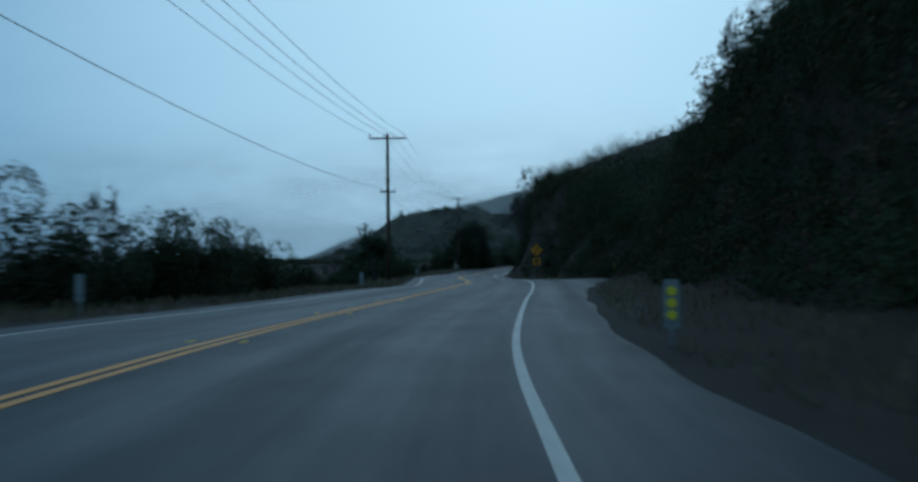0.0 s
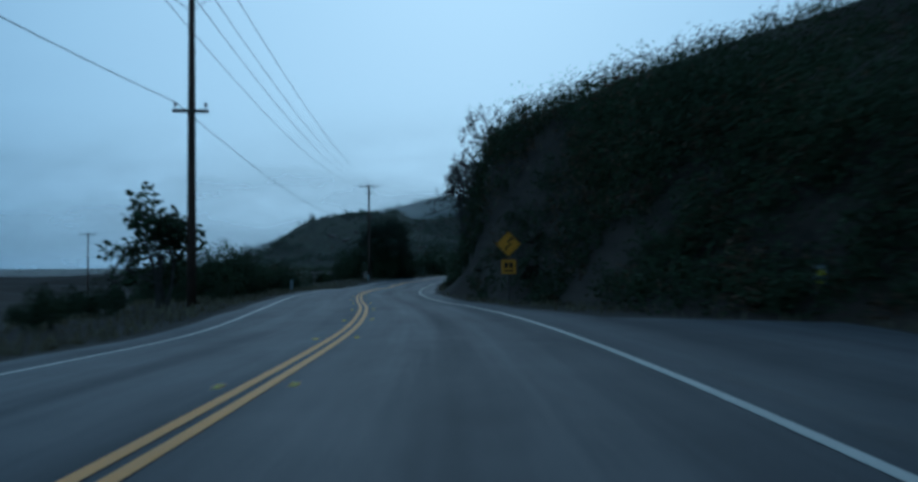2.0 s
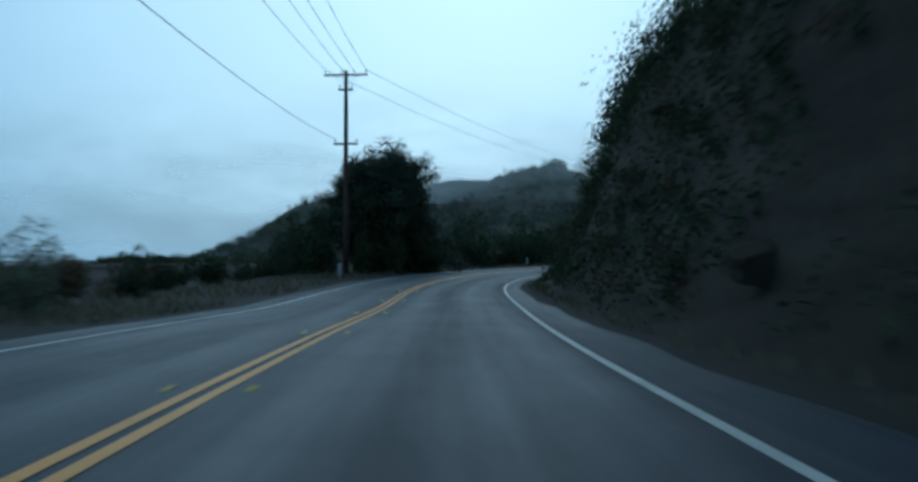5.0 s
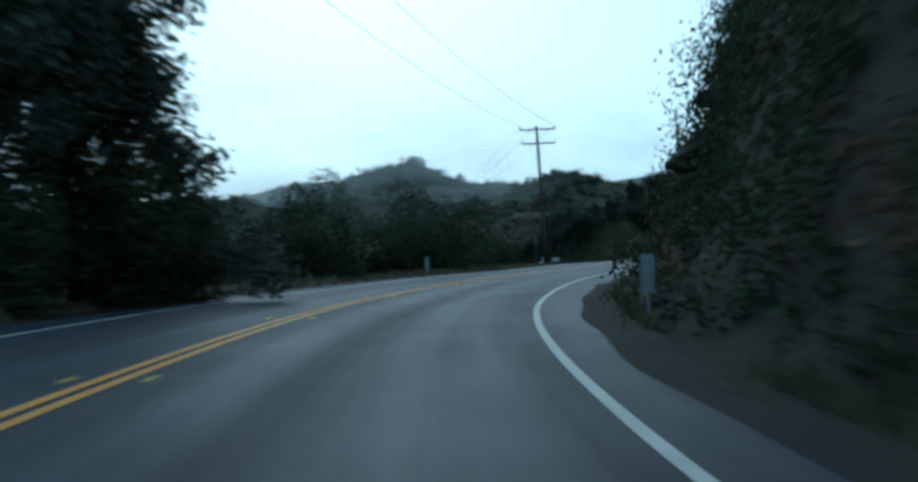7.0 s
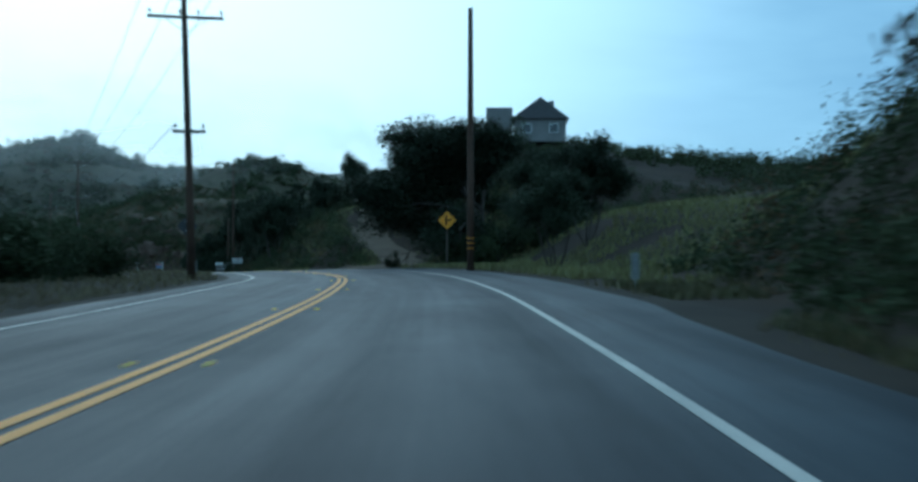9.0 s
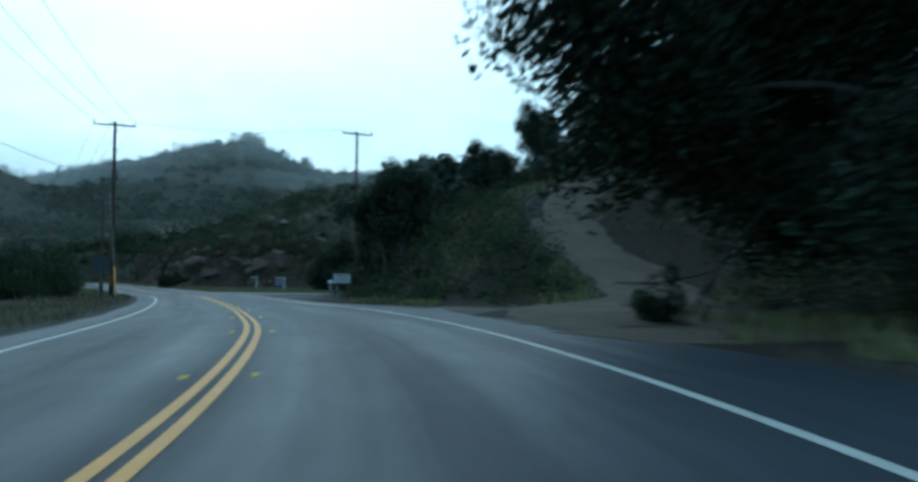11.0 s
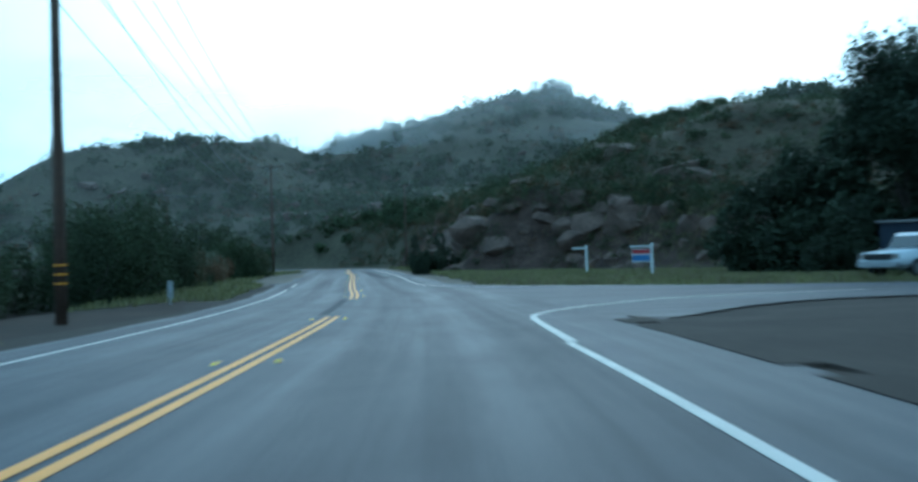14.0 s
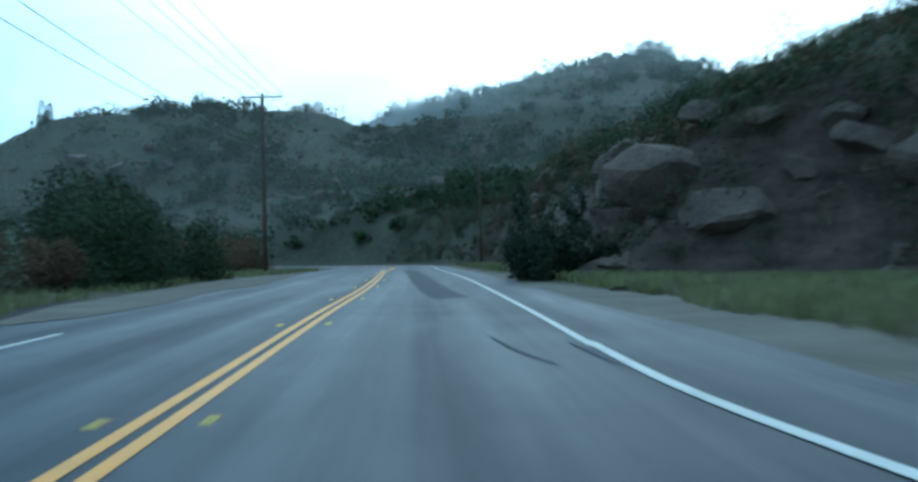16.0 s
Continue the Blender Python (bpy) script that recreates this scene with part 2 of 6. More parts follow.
ARM_WOOD = material("weathered_arm_wood", (0.12, 0.095, 0.075), (0.06, 0.05, 0.04), scale=3, fine=18, rough=0.85, bump=0.6)
DARK_STEEL = material("dull_steel", (0.06, 0.062, 0.065), (0.04, 0.041, 0.043), scale=5, fine=40, rough=0.7, bump=0.1)
GALVANISED = material("galvanised_steel", (0.42, 0.43, 0.44), (0.27, 0.28, 0.29), scale=5, fine=60, rough=0.45, bump=0.1, metal=0.8)
GLASS_INSULATOR = material("porcelain", (0.30, 0.28, 0.26), (0.18, 0.16, 0.15), scale=8, fine=40, rough=0.2, bump=0, gloss=0.6)
CABLE = material("cable_sheath", (0.030, 0.031, 0.033), scale=5, fine=60, rough=0.6, bump=0)
SIGN_YELLOW = material("sign_yellow", (0.80, 0.34, 0.01), (0.60, 0.25, 0.01), scale=1.5, fine=25, rough=0.4, bump=0.05, gloss=0.5)
SIGN_BLACK = material("sign_black", (0.012, 0.012, 0.012), scale=3, fine=30, rough=0.5, bump=0)
REFLECTOR = material("yellow_reflector", (0.95, 0.80, 0.03), (0.85, 0.66, 0.03), scale=8, fine=90, rough=0.15, bump=0.2, gloss=0.9)
WHITE_PLATE = material("white_plate", (0.74, 0.75, 0.73), (0.52, 0.53, 0.50), scale=3, fine=30, rough=0.5, bump=0.05)
RED_PAINT = material("red_paint", (0.42, 0.05, 0.06), scale=3, fine=30, rough=0.5, bump=0)
BLUE_PAINT = material("blue_paint", (0.10, 0.22, 0.48), scale=3, fine=30, rough=0.5, bump=0)
ROCK = material("sandstone", (0.165, 0.114, 0.086), (0.040, 0.027, 0.021), scale=0.9, fine=9, rough=0.9, bump=0.9, vector="World")
CLIFF = material("cut_bank_rock", (0.084, 0.057, 0.044), (0.022, 0.016, 0.013), scale=0.9, fine=4, rough=0.95, bump=1.0, gloss=0.1, vector="World", stain=.6)
# flat beds: the large stains are drawn out along the bank and thin in height
CLIFF_BEDS = CLIFF.node_tree.nodes.new("ShaderNodeMapping")
CLIFF_BEDS.inputs["Scale"].default_value = (.7, .35, 2.6)
CLIFF_BEDS.inputs["Rotation"].default_value = (.25, .1, 0)
for _link in [q for q in CLIFF.node_tree.links if q.to_node.bl_idname == "ShaderNodeTexNoise" and q.to_node.inputs["Detail"].default_value == 4]:
    CLIFF.node_tree.links.new(_link.from_socket, CLIFF_BEDS.inputs["Vector"])
    CLIFF.node_tree.links.new(CLIFF_BEDS.outputs["Vector"], _link.to_socket)
# the cliff rock again, with its colours darkened for the roadside cut
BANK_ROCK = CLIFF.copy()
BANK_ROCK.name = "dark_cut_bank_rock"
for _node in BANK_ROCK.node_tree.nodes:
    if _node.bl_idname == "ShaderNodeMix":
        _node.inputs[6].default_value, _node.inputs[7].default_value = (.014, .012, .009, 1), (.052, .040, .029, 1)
POST_PLATE = material("aged_white_plate", (0.32, 0.33, 0.32), (0.20, 0.21, 0.20), scale=4, fine=30, rough=0.6, bump=0.05)
CAR_PAINT = material("white_car_paint", (0.55, 0.58, 0.60), (0.46, 0.48, 0.50), scale=1, fine=20, rough=0.25, bump=0, gloss=0.6)
RUBBER = material("rubber", (0.02, 0.02, 0.02), scale=6, fine=50, rough=0.8, bump=0.3)
DARK_GLASS = material("dark_glass", (0.02, 0.025, 0.03), scale=1, fine=10, rough=0.08, bump=0, gloss=0.8)
STUCCO = material("stucco", (0.26, 0.25, 0.24), (0.18, 0.17, 0.165), scale=1, fine=20, rough=0.9, bump=0.4)
SHED_PAINT = material("shed_paint", (0.035, 0.045, 0.065), (0.02, 0.026, 0.04), scale=1.5, fine=20, rough=0.8, bump=0.3)
ROOFING = material("roofing", (0.13, 0.125, 0.13), (0.085, 0.08, 0.083), scale=2, fine=12, rough=0.9, bump=0.5)


# ---- mesh helpers ----
def mesh_object(name, verts, faces, mat, parent=None, label="", smooth=False):
    me = bpy.data.meshes.new(name)
    me.from_pydata([tuple(map(float, v)) for v in verts], [], [tuple(map(int, f)) for f in faces])
    for mm in mat if isinstance(mat, (list, tuple)) else (mat,):
        me.materials.append(mm)
    if smooth:
        me.polygons.foreach_set("use_smooth", [True] * len(me.polygons))
    me.update()
    ob = new(name, me)
    if parent:
        ob.parent = parent
    if label:
        tagged(ob, label)
    return ob


def quads_object(name, verts, mat, parent=None):
    """One mesh of loose quads: verts is an array (n, 4, 3)."""
    n = len(verts)
    me = bpy.data.meshes.new(name)
    me.vertices.add(4 * n)
    me.vertices.foreach_set("co", np.asarray(verts, np.float32).ravel())
    me.loops.add(4 * n)
    me.loops.foreach_set("vertex_index", np.arange(4 * n, dtype=np.int32))
    me.polygons.add(n)
    me.polygons.foreach_set("loop_start", np.arange(0, 4 * n, 4, dtype=np.int32))
    me.materials.append(mat)
    me.update(calc_edges=True)
    me.validate()
    ob = new(name, me)
    if parent:
        ob.parent = parent
    return ob


def part(name, bm, mat, parent, label="", smooth=False):
    me = bpy.data.meshes.new(name)
    if smooth:
        for f in bm.faces:
            f.smooth = True
    bm.to_mesh(me)
    bm.free()
    me.materials.append(mat)
    ob = new(name, me)
    ob.parent = parent
    return tagged(ob, label) if label else ob


def thing(name, place, label, category, group="", turn=0.0):
    ob = new(name)
    ob.empty_display_size = 0.2
    ob.matrix_world = pose(*place, 0, 0, turn)
    return tagged(ob, label, category, group)


def box_bm(size, at=(0, 0, 0), bevel=0.0, bm=None, rot=None):
    own = bm is None
    bm = bm or bmesh.new()
    m = Matrix.Translation(at) @ (rot or Matrix()) @ Matrix.Diagonal((*size, 1))
    made = bmesh.ops.create_cube(bm, size=1, matrix=m)
    if bevel and own:
        bmesh.ops.bevel(bm, geom=bm.edges[:], offset=bevel, segments=2, affect="EDGES")
    return bm


def tube(points, radii, sides=8, caps=True):
    """Verts and faces of a tapered tube along points."""
    pts = [Vector(p) for p in points]
    verts, faces = [], []
    for i, p in enumerate(pts):
        d = (pts[min(i + 1, len(pts) - 1)] - pts[max(i - 1, 0)]).normalized()
        a = d.orthogonal().normalized() if abs(d.z) < 0.99 else Vector((1, 0, 0))
        a = (a - d * a.dot(d)).normalized()
        b = d.cross(a)
        for k in range(sides):
            w = 2 * math.pi * k / sides
            verts.append(p + radii[i] * (math.cos(w) * a + math.sin(w) * b))
        if i:
            o = (i - 1) * sides
            faces += [(o + k, o + (k + 1) % sides, o + sides + (k + 1) % sides, o + sides + k) for k in range(sides)]
    if caps:
        faces += [tuple(reversed(range(sides))), tuple(range(len(verts) - sides, len(verts)))]
    return verts, faces


def merged(pieces):
    verts, faces = [], []
    for v, f in pieces:
        o = len(verts)
        verts += list(v)
        faces += [tuple(i + o for i in q) for q in f]
    return verts, faces


# ---- the line of the road: east, north, height and cross fall of the centre line, every 12.5 m ----
ROAD_STEP, ROAD_FROM = 12.5, -75.0
ROAD_X = [
    -6.11, -5.65, -5.19, -4.73, -4.27, -3.81, -3.36, -3.13, -2.27, -1.19, -0.2, 0.33, 0.35, -0.06,
    -0.27, 0.14, 0.81, 1.76, 2.8, 4.58, 7.69, 12.43, 18.44, 24.61, 30.47, 35.62, 39.49, 41.97,
    43.36, 44.36, 45.14, 45.66, 45.83, 45.62, 45.02, 43.95, 42.97, 42.05, 40.97, 39.72, 38.55, 37.65,
    35.9, 30.56, 21.69, 10.37, -2.01, -14.44, -26.87,
]
ROAD_Y = [
    -75.01, -62.52, -50.03, -37.54, -25.04, -12.55, -0.06, 12.44, 24.91, 37.36, 49.82, 62.31, 74.81, 87.3,
    99.8, 112.29, 124.77, 137.23, 149.69, 162.06, 174.15, 185.71, 196.66, 207.54, 218.58, 229.96, 241.84, 254.08,
    266.51, 278.97, 291.44, 303.93, 316.43, 328.92, 341.41, 353.86, 366.32, 378.79, 391.24, 403.68, 416.12, 428.59,
    440.95, 452.18, 460.89, 466.04, 467.72, 469.02, 470.32,
]
ROAD_Z = [
    0.046, 0.046, 0.046, 0.046, 0.046, 0.046, 0.046, -0.011, -0.088, -0.15, -0.207, -0.36, -0.432, -0.541,
    -0.577, -0.588, -0.695, -0.786, -0.668, -0.506, -0.306, -0.108, 0.126, 0.294, 0.498, 0.634, 0.685, 0.701,
    0.557, 0.373, 0.22, 0.123, -0.012, -0.197, -0.303, -0.386, -0.351, -0.352, -0.345, -0.365, -0.407, -0.456,
    -0.456, -0.456, -0.456, -0.456, -0.456, -0.456, -0.456,
]
ROAD_BANK = [
    0.78, 0.78, 0.78, 0.78, 0.78, 0.78, 0.78, 0.87, -0.12, -0.38, -1.07, -1.98, -0.39, 0.51,
    0.39, 0.28, 0.35, -0.18, 0.06, 1.03, 0.88, 0.48, 0.15, -0.48, -0.72, -1.38, -2.17, -1.28,
    -1.41, -0.82, -0.25, -0.28, -0.75, -0.52, -0.83, -0.57, -0.39, -0.22, -0.14, -0.1, -0.08, 0.0,
    0.0, 0.0, 0.0, 0.0, 0.0, 0.0, 0.0,
]
LANE = 3.55


def spline(values, step=1.0):
    """A smooth curve through evenly spaced rows, sampled at every metre."""
    v = np.asarray(values, float)
    d = np.gradient(v, axis=0)
    out = []
    for i in range(len(v) - 1):
        u = np.linspace(0, 1, 12, endpoint=False)[:, None]
        out.append((2 * u**3 - 3 * u**2 + 1) * v[i] + (u**3 - 2 * u**2 + u) * d[i] + (-2 * u**3 + 3 * u**2) * v[i + 1] + (u**3 - u**2) * d[i + 1])
    return np.concatenate(out + [v[-1:]])


CENTRE = spline([(x, y, z, radians(b)) for x, y, z, b in zip(ROAD_X, ROAD_Y, ROAD_Z, ROAD_BANK)])
ALONG = ROAD_FROM + np.r_[0, np.cumsum(np.linalg.norm(np.diff(CENTRE[:, :2], axis=0), axis=1))]
_T = np.gradient(CENTRE[:, :2], axis=0)
_T /= np.linalg.norm(_T, axis=1)[:, None]
RIGHTWARD = np.stack([_T[:, 1], -_T[:, 0]], 1)


def table(s, rows, column):
    rows = np.asarray(rows, float)
    return np.interp(s, rows[:, 0], rows[:, column])


def on_road(s, off, up=0.0):
    """World places at distance s along the centre line and off to its right, up above the asphalt."""
    s, off = np.broadcast_arrays(np.asarray(s, float), np.asarray(off, float))
    c = np.stack([np.interp(s, ALONG, CENTRE[:, k]) for k in range(4)], -1)
    r = np.stack([np.interp(s, ALONG, RIGHTWARD[:, k]) for k in range(2)], -1)
    return np.concatenate([c[..., :2] + r * off[..., None], (c[..., 2] - np.tan(c[..., 3]) * np.clip(off, -8, 8) + up)[..., None]], -1)


def heading(s):
    """Degrees by which the road's direction is turned to the left of north."""
    i = int(np.clip(np.searchsorted(ALONG, s), 1, len(ALONG) - 2))
    return math.degrees(math.atan2(-_T[i][0], _T[i][1]))


# edges of the asphalt: distance along, offset of the right edge, offset of the left edge
EDGES = [(-75, 4.9, 4.2), (0, 5.15, 4.2), (16, 5.25, 4.2), (28, 5.5, 4.2), (34, 5.6, 4.2), (46, 6.5, 4.2), (52, 7.5, 4.2), (57, 8.0, 4.3), (62, 5.2, 4.3), (70, 4.7, 4.3), (130, 4.6, 4.2), (150, 4.4, 4.0),
         (165, 4.4, 4.0), (186, 4.95, 4.1), (206, 5.2, 4.2), (222, 6.0, 4.2), (250, 5.8, 4.2), (262, 5.45, 4.2), (270, 6.0, 4.1), (277, 6.4, 4.1), (284, 5.75, 4.1), (299, 5.2, 4.1), (318, 5.1, 4.2), (355, 5.2, 4.3), (372, 4.8, 4.4),
         (382, 4.6, 6.4), (405, 4.6, 7.0), (425, 4.6, 5.2), (640, 4.6, 4.4)]
# the right bank: distance along, foot, height, run up to that height, slope beyond it
BANK = [(-75, 12, 6, 8, .4), (0, 10.5, 10, 6.5, .9), (28, 9.8, 10.1, 4.0, .8), (40, 9.4, 8.8, 2.9, .5), (49, 9.4, 7.1, 2.6, .3), (54, 9.6, 5.0, 2.8, .1), (58, 9.2, 3.6, 3, .08), (62, 7.6, 3.8, 3, .08), (66, 7.2, 5.2, 2.8, .1), (71, 7.0, 6.4, 2.8, .15), (80, 6.9, 8.2, 2.5, .3), (98, 5.8, 9, 2.4, .4), (130, 6.2, 9.6, 2.8, .4),
        (158, 5.5, 9.0, 4.6, .35), (176, 5.9, 8.4, 5.0, .3), (190, 6.0, 9.0, 3.8, .35), (203, 6.5, 8.6, 3.6, .35), (212, 7.0, 8.0, 4.2, .35), (222, 9, 5.6, 7, .22), (236, 10, 3.8, 9, .14), (252, 10, 3.2, 9, .12), (264, 12, 2.4, 9, .25), (271, 10.5, 3.2, 8, .35), (283, 7.8, 5, 6, .45), (296, 7.2, 5.2, 6, .5), (314, 9, 4, 8, .35)]
BANK_BEYOND = [(323, 19, 3, 12, .3), (333, 30, 3, 16, .3), (359, 36, 3, 16, .3), (371, 24, 3, 8, .2), (377, 20, 4, 6, .22), (382, 16.5, 4.8, 5, .25), (386, 14, 5.2, 4.5, .28), (388.5, 10.8, 5.5, 4.2, .3), (391, 8.2, 5.8, 4.2, .33), (402, 7.7, 6.2, 4.2, .36), (425, 7.8, 6.6, 4.2, .36), (450, 9, 7, 5, .3), (490, 12, 6, 8, .25), (640, 14, 6, 9, .25)]
BANK = BANK + BANK_BEYOND
# how far back the slope above the bank goes on
CREST = [(-75, 45), (216, 45), (236, 14), (276, 13), (288, 14), (300, 15), (318, 18), (340, 30), (366, 30), (382, 22), (430, 22), (452, 28), (480, 45), (640, 45)]
# the left verge: distance along, width of the level verge beyond the asphalt, fall beyond it
VERGE = [(-75, 5, .12), (60, 4, .12), (90, 4, .08), (160, 6, .05), (220, 6, .08), (300, 6, .08), (325, 4, .06), (348, 4.5, .05), (380, 7, 0), (430, 8, -.06), (640, 8, -.06)]
# hills round the valley: east, north, top, half-widths east and north, turn
HILLS = [(145, 490, 17, 60, 110, 0), (150, 380, 19, 70, 60, 0), (180, 705, 44, 110, 100, 0), (300, 760, 60, 150, 160, 0),
         (122, 290, 10, 40, 45, 0), (97, 306, 17.5, 22, 24, 0), (95, 130, 13, 60, 120, 0), (110, 10, 20, 70, 90, 0)]
# the long ridges: steepness of their sides, and the crest's line, east, north, height
RIDGES = [(.42, [(9.4, 560, 28.6), (16, 562, 28.6), (24, 567, 30.6), (34, 572, 34.3), (47, 579, 38.8), (60, 586, 43.4), (72, 592, 46.6), (83, 598, 48.2), (89, 601, 48.6), (97, 606, 42.8), (108, 612, 40.2), (126, 621, 42.5), (155, 640, 43)]),
          (.55, [(-58, 506, 8), (-47, 509, 15), (-41, 512, 20), (-36, 516, 23.6), (-31, 520, 26), (-14, 530, 28), (-5, 543, 29.8), (8.4, 559, 31.2)]),
          (.45, [(48, 414, 6), (56, 418, 9.6), (63, 421, 13.4), (70, 424, 16.2), (76, 425.5, 18.4), (83, 428, 19.4), (90, 430, 18), (106, 436, 13)]),
          (.45, [(106, 526, 27), (122, 528, 34.5), (134, 530, 37.6), (148, 531, 35), (180, 540, 28)]),
          (.4, [(-60, 685, 22), (-20, 680, 35), (17, 680, 44), (43, 685, 49.5), (75, 692, 50)])]


# the mouth of the side road: east, its near and far edge; the dirt track's line: east, north, height
MOUTH = [(47, 316, 364), (48.6, 316.5, 357.5), (50, 318.5, 351.5), (51.2, 320, 349), (52.5, 322, 346.5), (55, 325.5, 343.5), (58, 327.5, 340.4), (66, 328, 336.5), (80, 324, 332), (100, 316, 324)]
TRACK = [(49.5, 257.5, .95), (52.5, 260.2, 1.0), (55.6, 264.2, 1.1), (57.4, 269.0, 1.8), (58.4, 274.5, 3.0), (59.8, 280.0, 4.6), (62.5, 284.5, 6.2), (67.0, 286.5, 7.9), (73, 287, 9.6), (81, 288, 11.4)]
TRACK_LINE = spline(TRACK)


def road_frame(x, y):
    """Distance along, offset to the right and level of the road for arrays of places."""
    s, off = np.empty(len(x)), np.empty(len(x))
    for a in range(0, len(x), 4000):
        dx = x[a:a + 4000, None] - CENTRE[None, :, 0]
        dy = y[a:a + 4000, None] - CENTRE[None, :, 1]
        i = (dx * dx + dy * dy).argmin(1)
        k = np.arange(len(i))
        side = dx[k, i] * RIGHTWARD[i, 0] + dy[k, i] * RIGHTWARD[i, 1]
        s[a:a + 4000], off[a:a + 4000] = ALONG[i] + np.clip(dx[k, i] * _T[i, 0] + dy[k, i] * _T[i, 1], -.6, .6), np.sign(side) * np.sqrt(dx[k, i] ** 2 + dy[k, i] ** 2)
    return s, off


def wobble(x, y, size, seed=0.0):
    """Smooth unevenness between -1 and 1."""
    a, b = x / size + seed, y / size - 1.7 * seed
    return (np.sin(a * 1.3 + 1.1 * np.sin(b * 0.9)) + np.sin(b * 1.7 + 1.3 * np.sin(a * 0.7 + 2)) + np.sin((a + b) * 0.8 + 0.5)) / 3


def rise(u):
    u = np.clip(u, 0, 1)
    return u * u * (3 - 2 * u)


def ridge_level(x, y, steep, crest):
    """Height of one ridge: its crest line, rounded on top, with spurs and gullies running down its sides."""
    c = np.asarray(crest, float)
    best, top = np.full(len(x), 1e9), np.zeros(len(x))
    for a, b in zip(c, c[1:]):
        d = b[:2] - a[:2]
        u = np.clip(((x - a[0]) * d[0] + (y - a[1]) * d[1]) / (d @ d), 0, 1)
        q = np.hypot(x - a[0] - u * d[0], y - a[1] - u * d[1])
        near = q < best
        best, top = np.where(near, q, best), np.where(near, a[2] + u * (b[2] - a[2]), top)
    deep = rise((best - 3) / 30)
    side = steep * (np.sqrt(best ** 2 + 36) - 6) * (1 + .22 * wobble(x, y * .35, 13, 3) * deep)
    return top - side + 2.2 * deep * wobble(x, y, 17, 4) + (.35 + .7 * deep) * wobble(x, y, 6, 6)


def ground_level(x, y):
    x, y = np.atleast_1d(np.asarray(x, float)), np.atleast_1d(np.asarray(y, float))
    s, off = road_frame(x, y)
    base = np.interp(s, ALONG, CENTRE[:, 2]) - np.tan(np.interp(s, ALONG, CENTRE[:, 3])) * np.clip(off, -6, 6)
    er, el = table(s, EDGES, 1), table(s, EDGES, 2)
    foot, high, run, slope = (table(s, BANK, k) for k in (1, 2, 3, 4))
    foot = foot + 0.5 * wobble(x, y, 5.0)
    u = (off - foot) / run
    right = high * (0.25 * np.clip(u, 0, 1) + 0.75 * rise(u)) * (1 + 0.13 * wobble(x, y, 9, 3)) + slope * np.clip(off - foot - run, 0, table(s, CREST, 1)) * (1 + 0.2 * wobble(x, y, 14, 5))
    right = right + 0.25 * wobble(x, y, 3.1, 2) * np.clip(u, 0, 1)
    past = (x - CENTRE[-1, 0]) * _T[-1, 0] + (y - CENTRE[-1, 1]) * _T[-1, 1]
    right = right * (1 - rise(past / 45))
    flat, fall = table(s, VERGE, 1), table(s, VERGE, 2)
    left = -fall * np.clip(-off - el - flat, 0, np.where(fall > 0, 60, 22)) + 0.12 * wobble(x, y, 4.0, 1) * rise((-off - el) / 3)
    near = base + np.where(off > 0, right, left)
    inside = np.maximum(off - er, -off - el)
    near = near - 0.03 * (1 - rise(inside / 3)) - 0.10 * (1 - rise((inside + 1.9) / 0.6))
    lo, hi = table(x, MOUTH, 1), table(x, MOUTH, 2)
    within = np.where((x > 46) & (x < 101), np.minimum(y - lo, hi - y), -9.0)
    cut = rise((within + 3.0) / 2.8)
    near = near + (base - 0.14 - near) * cut * (off > 0)
    hills = np.full(len(x), -40.0)
    for hx, hy, top, wx, wy, turn in HILLS:
        q = ((x - hx) / wx) ** 2 + ((y - hy) / wy) ** 2
        hills = np.maximum(hills, top * (1.25 * np.exp(-0.55 * q) - 0.25) + 2.2 * wobble(x, y, 21, 4) + 1.0 * wobble(x, y, 8, 6))
    for steep, crest in RIDGES:
        hills = np.maximum(hills, ridge_level(x, y, steep, crest))
    dist = np.hypot(x - 40, y - 250)
    hills = np.maximum(hills, -10 + 22 * rise((dist - 900) / 1600) + 5 * wobble(x, y, 180, 7))
    clear = rise((np.abs(off) - 10 - np.where(off > 0, foot, 8)) / 30)
    land = np.where(hills > near, near + (hills - near) * clear, near + (np.maximum(hills, near - 14) - near) * clear * rise((np.abs(off) - 60) / 120))
    close = np.flatnonzero((x > 44) & (x < 86) & (y > 250) & (y < 293))
    if len(close):
        d2 = (x[close, None] - TRACK_LINE[None, :, 0]) ** 2 + (y[close, None] - TRACK_LINE[None, :, 1]) ** 2
        k = d2.argmin(1)
        w = (1 - rise((np.sqrt(d2[np.arange(len(close)), k]) - 1.7) / 2.6)) * rise((inside[close] + .3) / .6)
        land[close] += (TRACK_LINE[k, 2] - land[close]) * w
    return land


def axis_lines(lo, hi, step, far_lo, far_hi):
    inner = np.arange(lo, hi + step, step)
    out_hi, out_lo, d = [], [], step
    p = inner[-1]
    while p < far_hi:
        d *= 1.12
        p += d
        out_hi.append(p)
    p, d = inner[0], step
    while p > far_lo:
        d *= 1.12
        p -= d
        out_lo.append(p)
    return np.r_[out_lo[::-1], inner, out_hi]


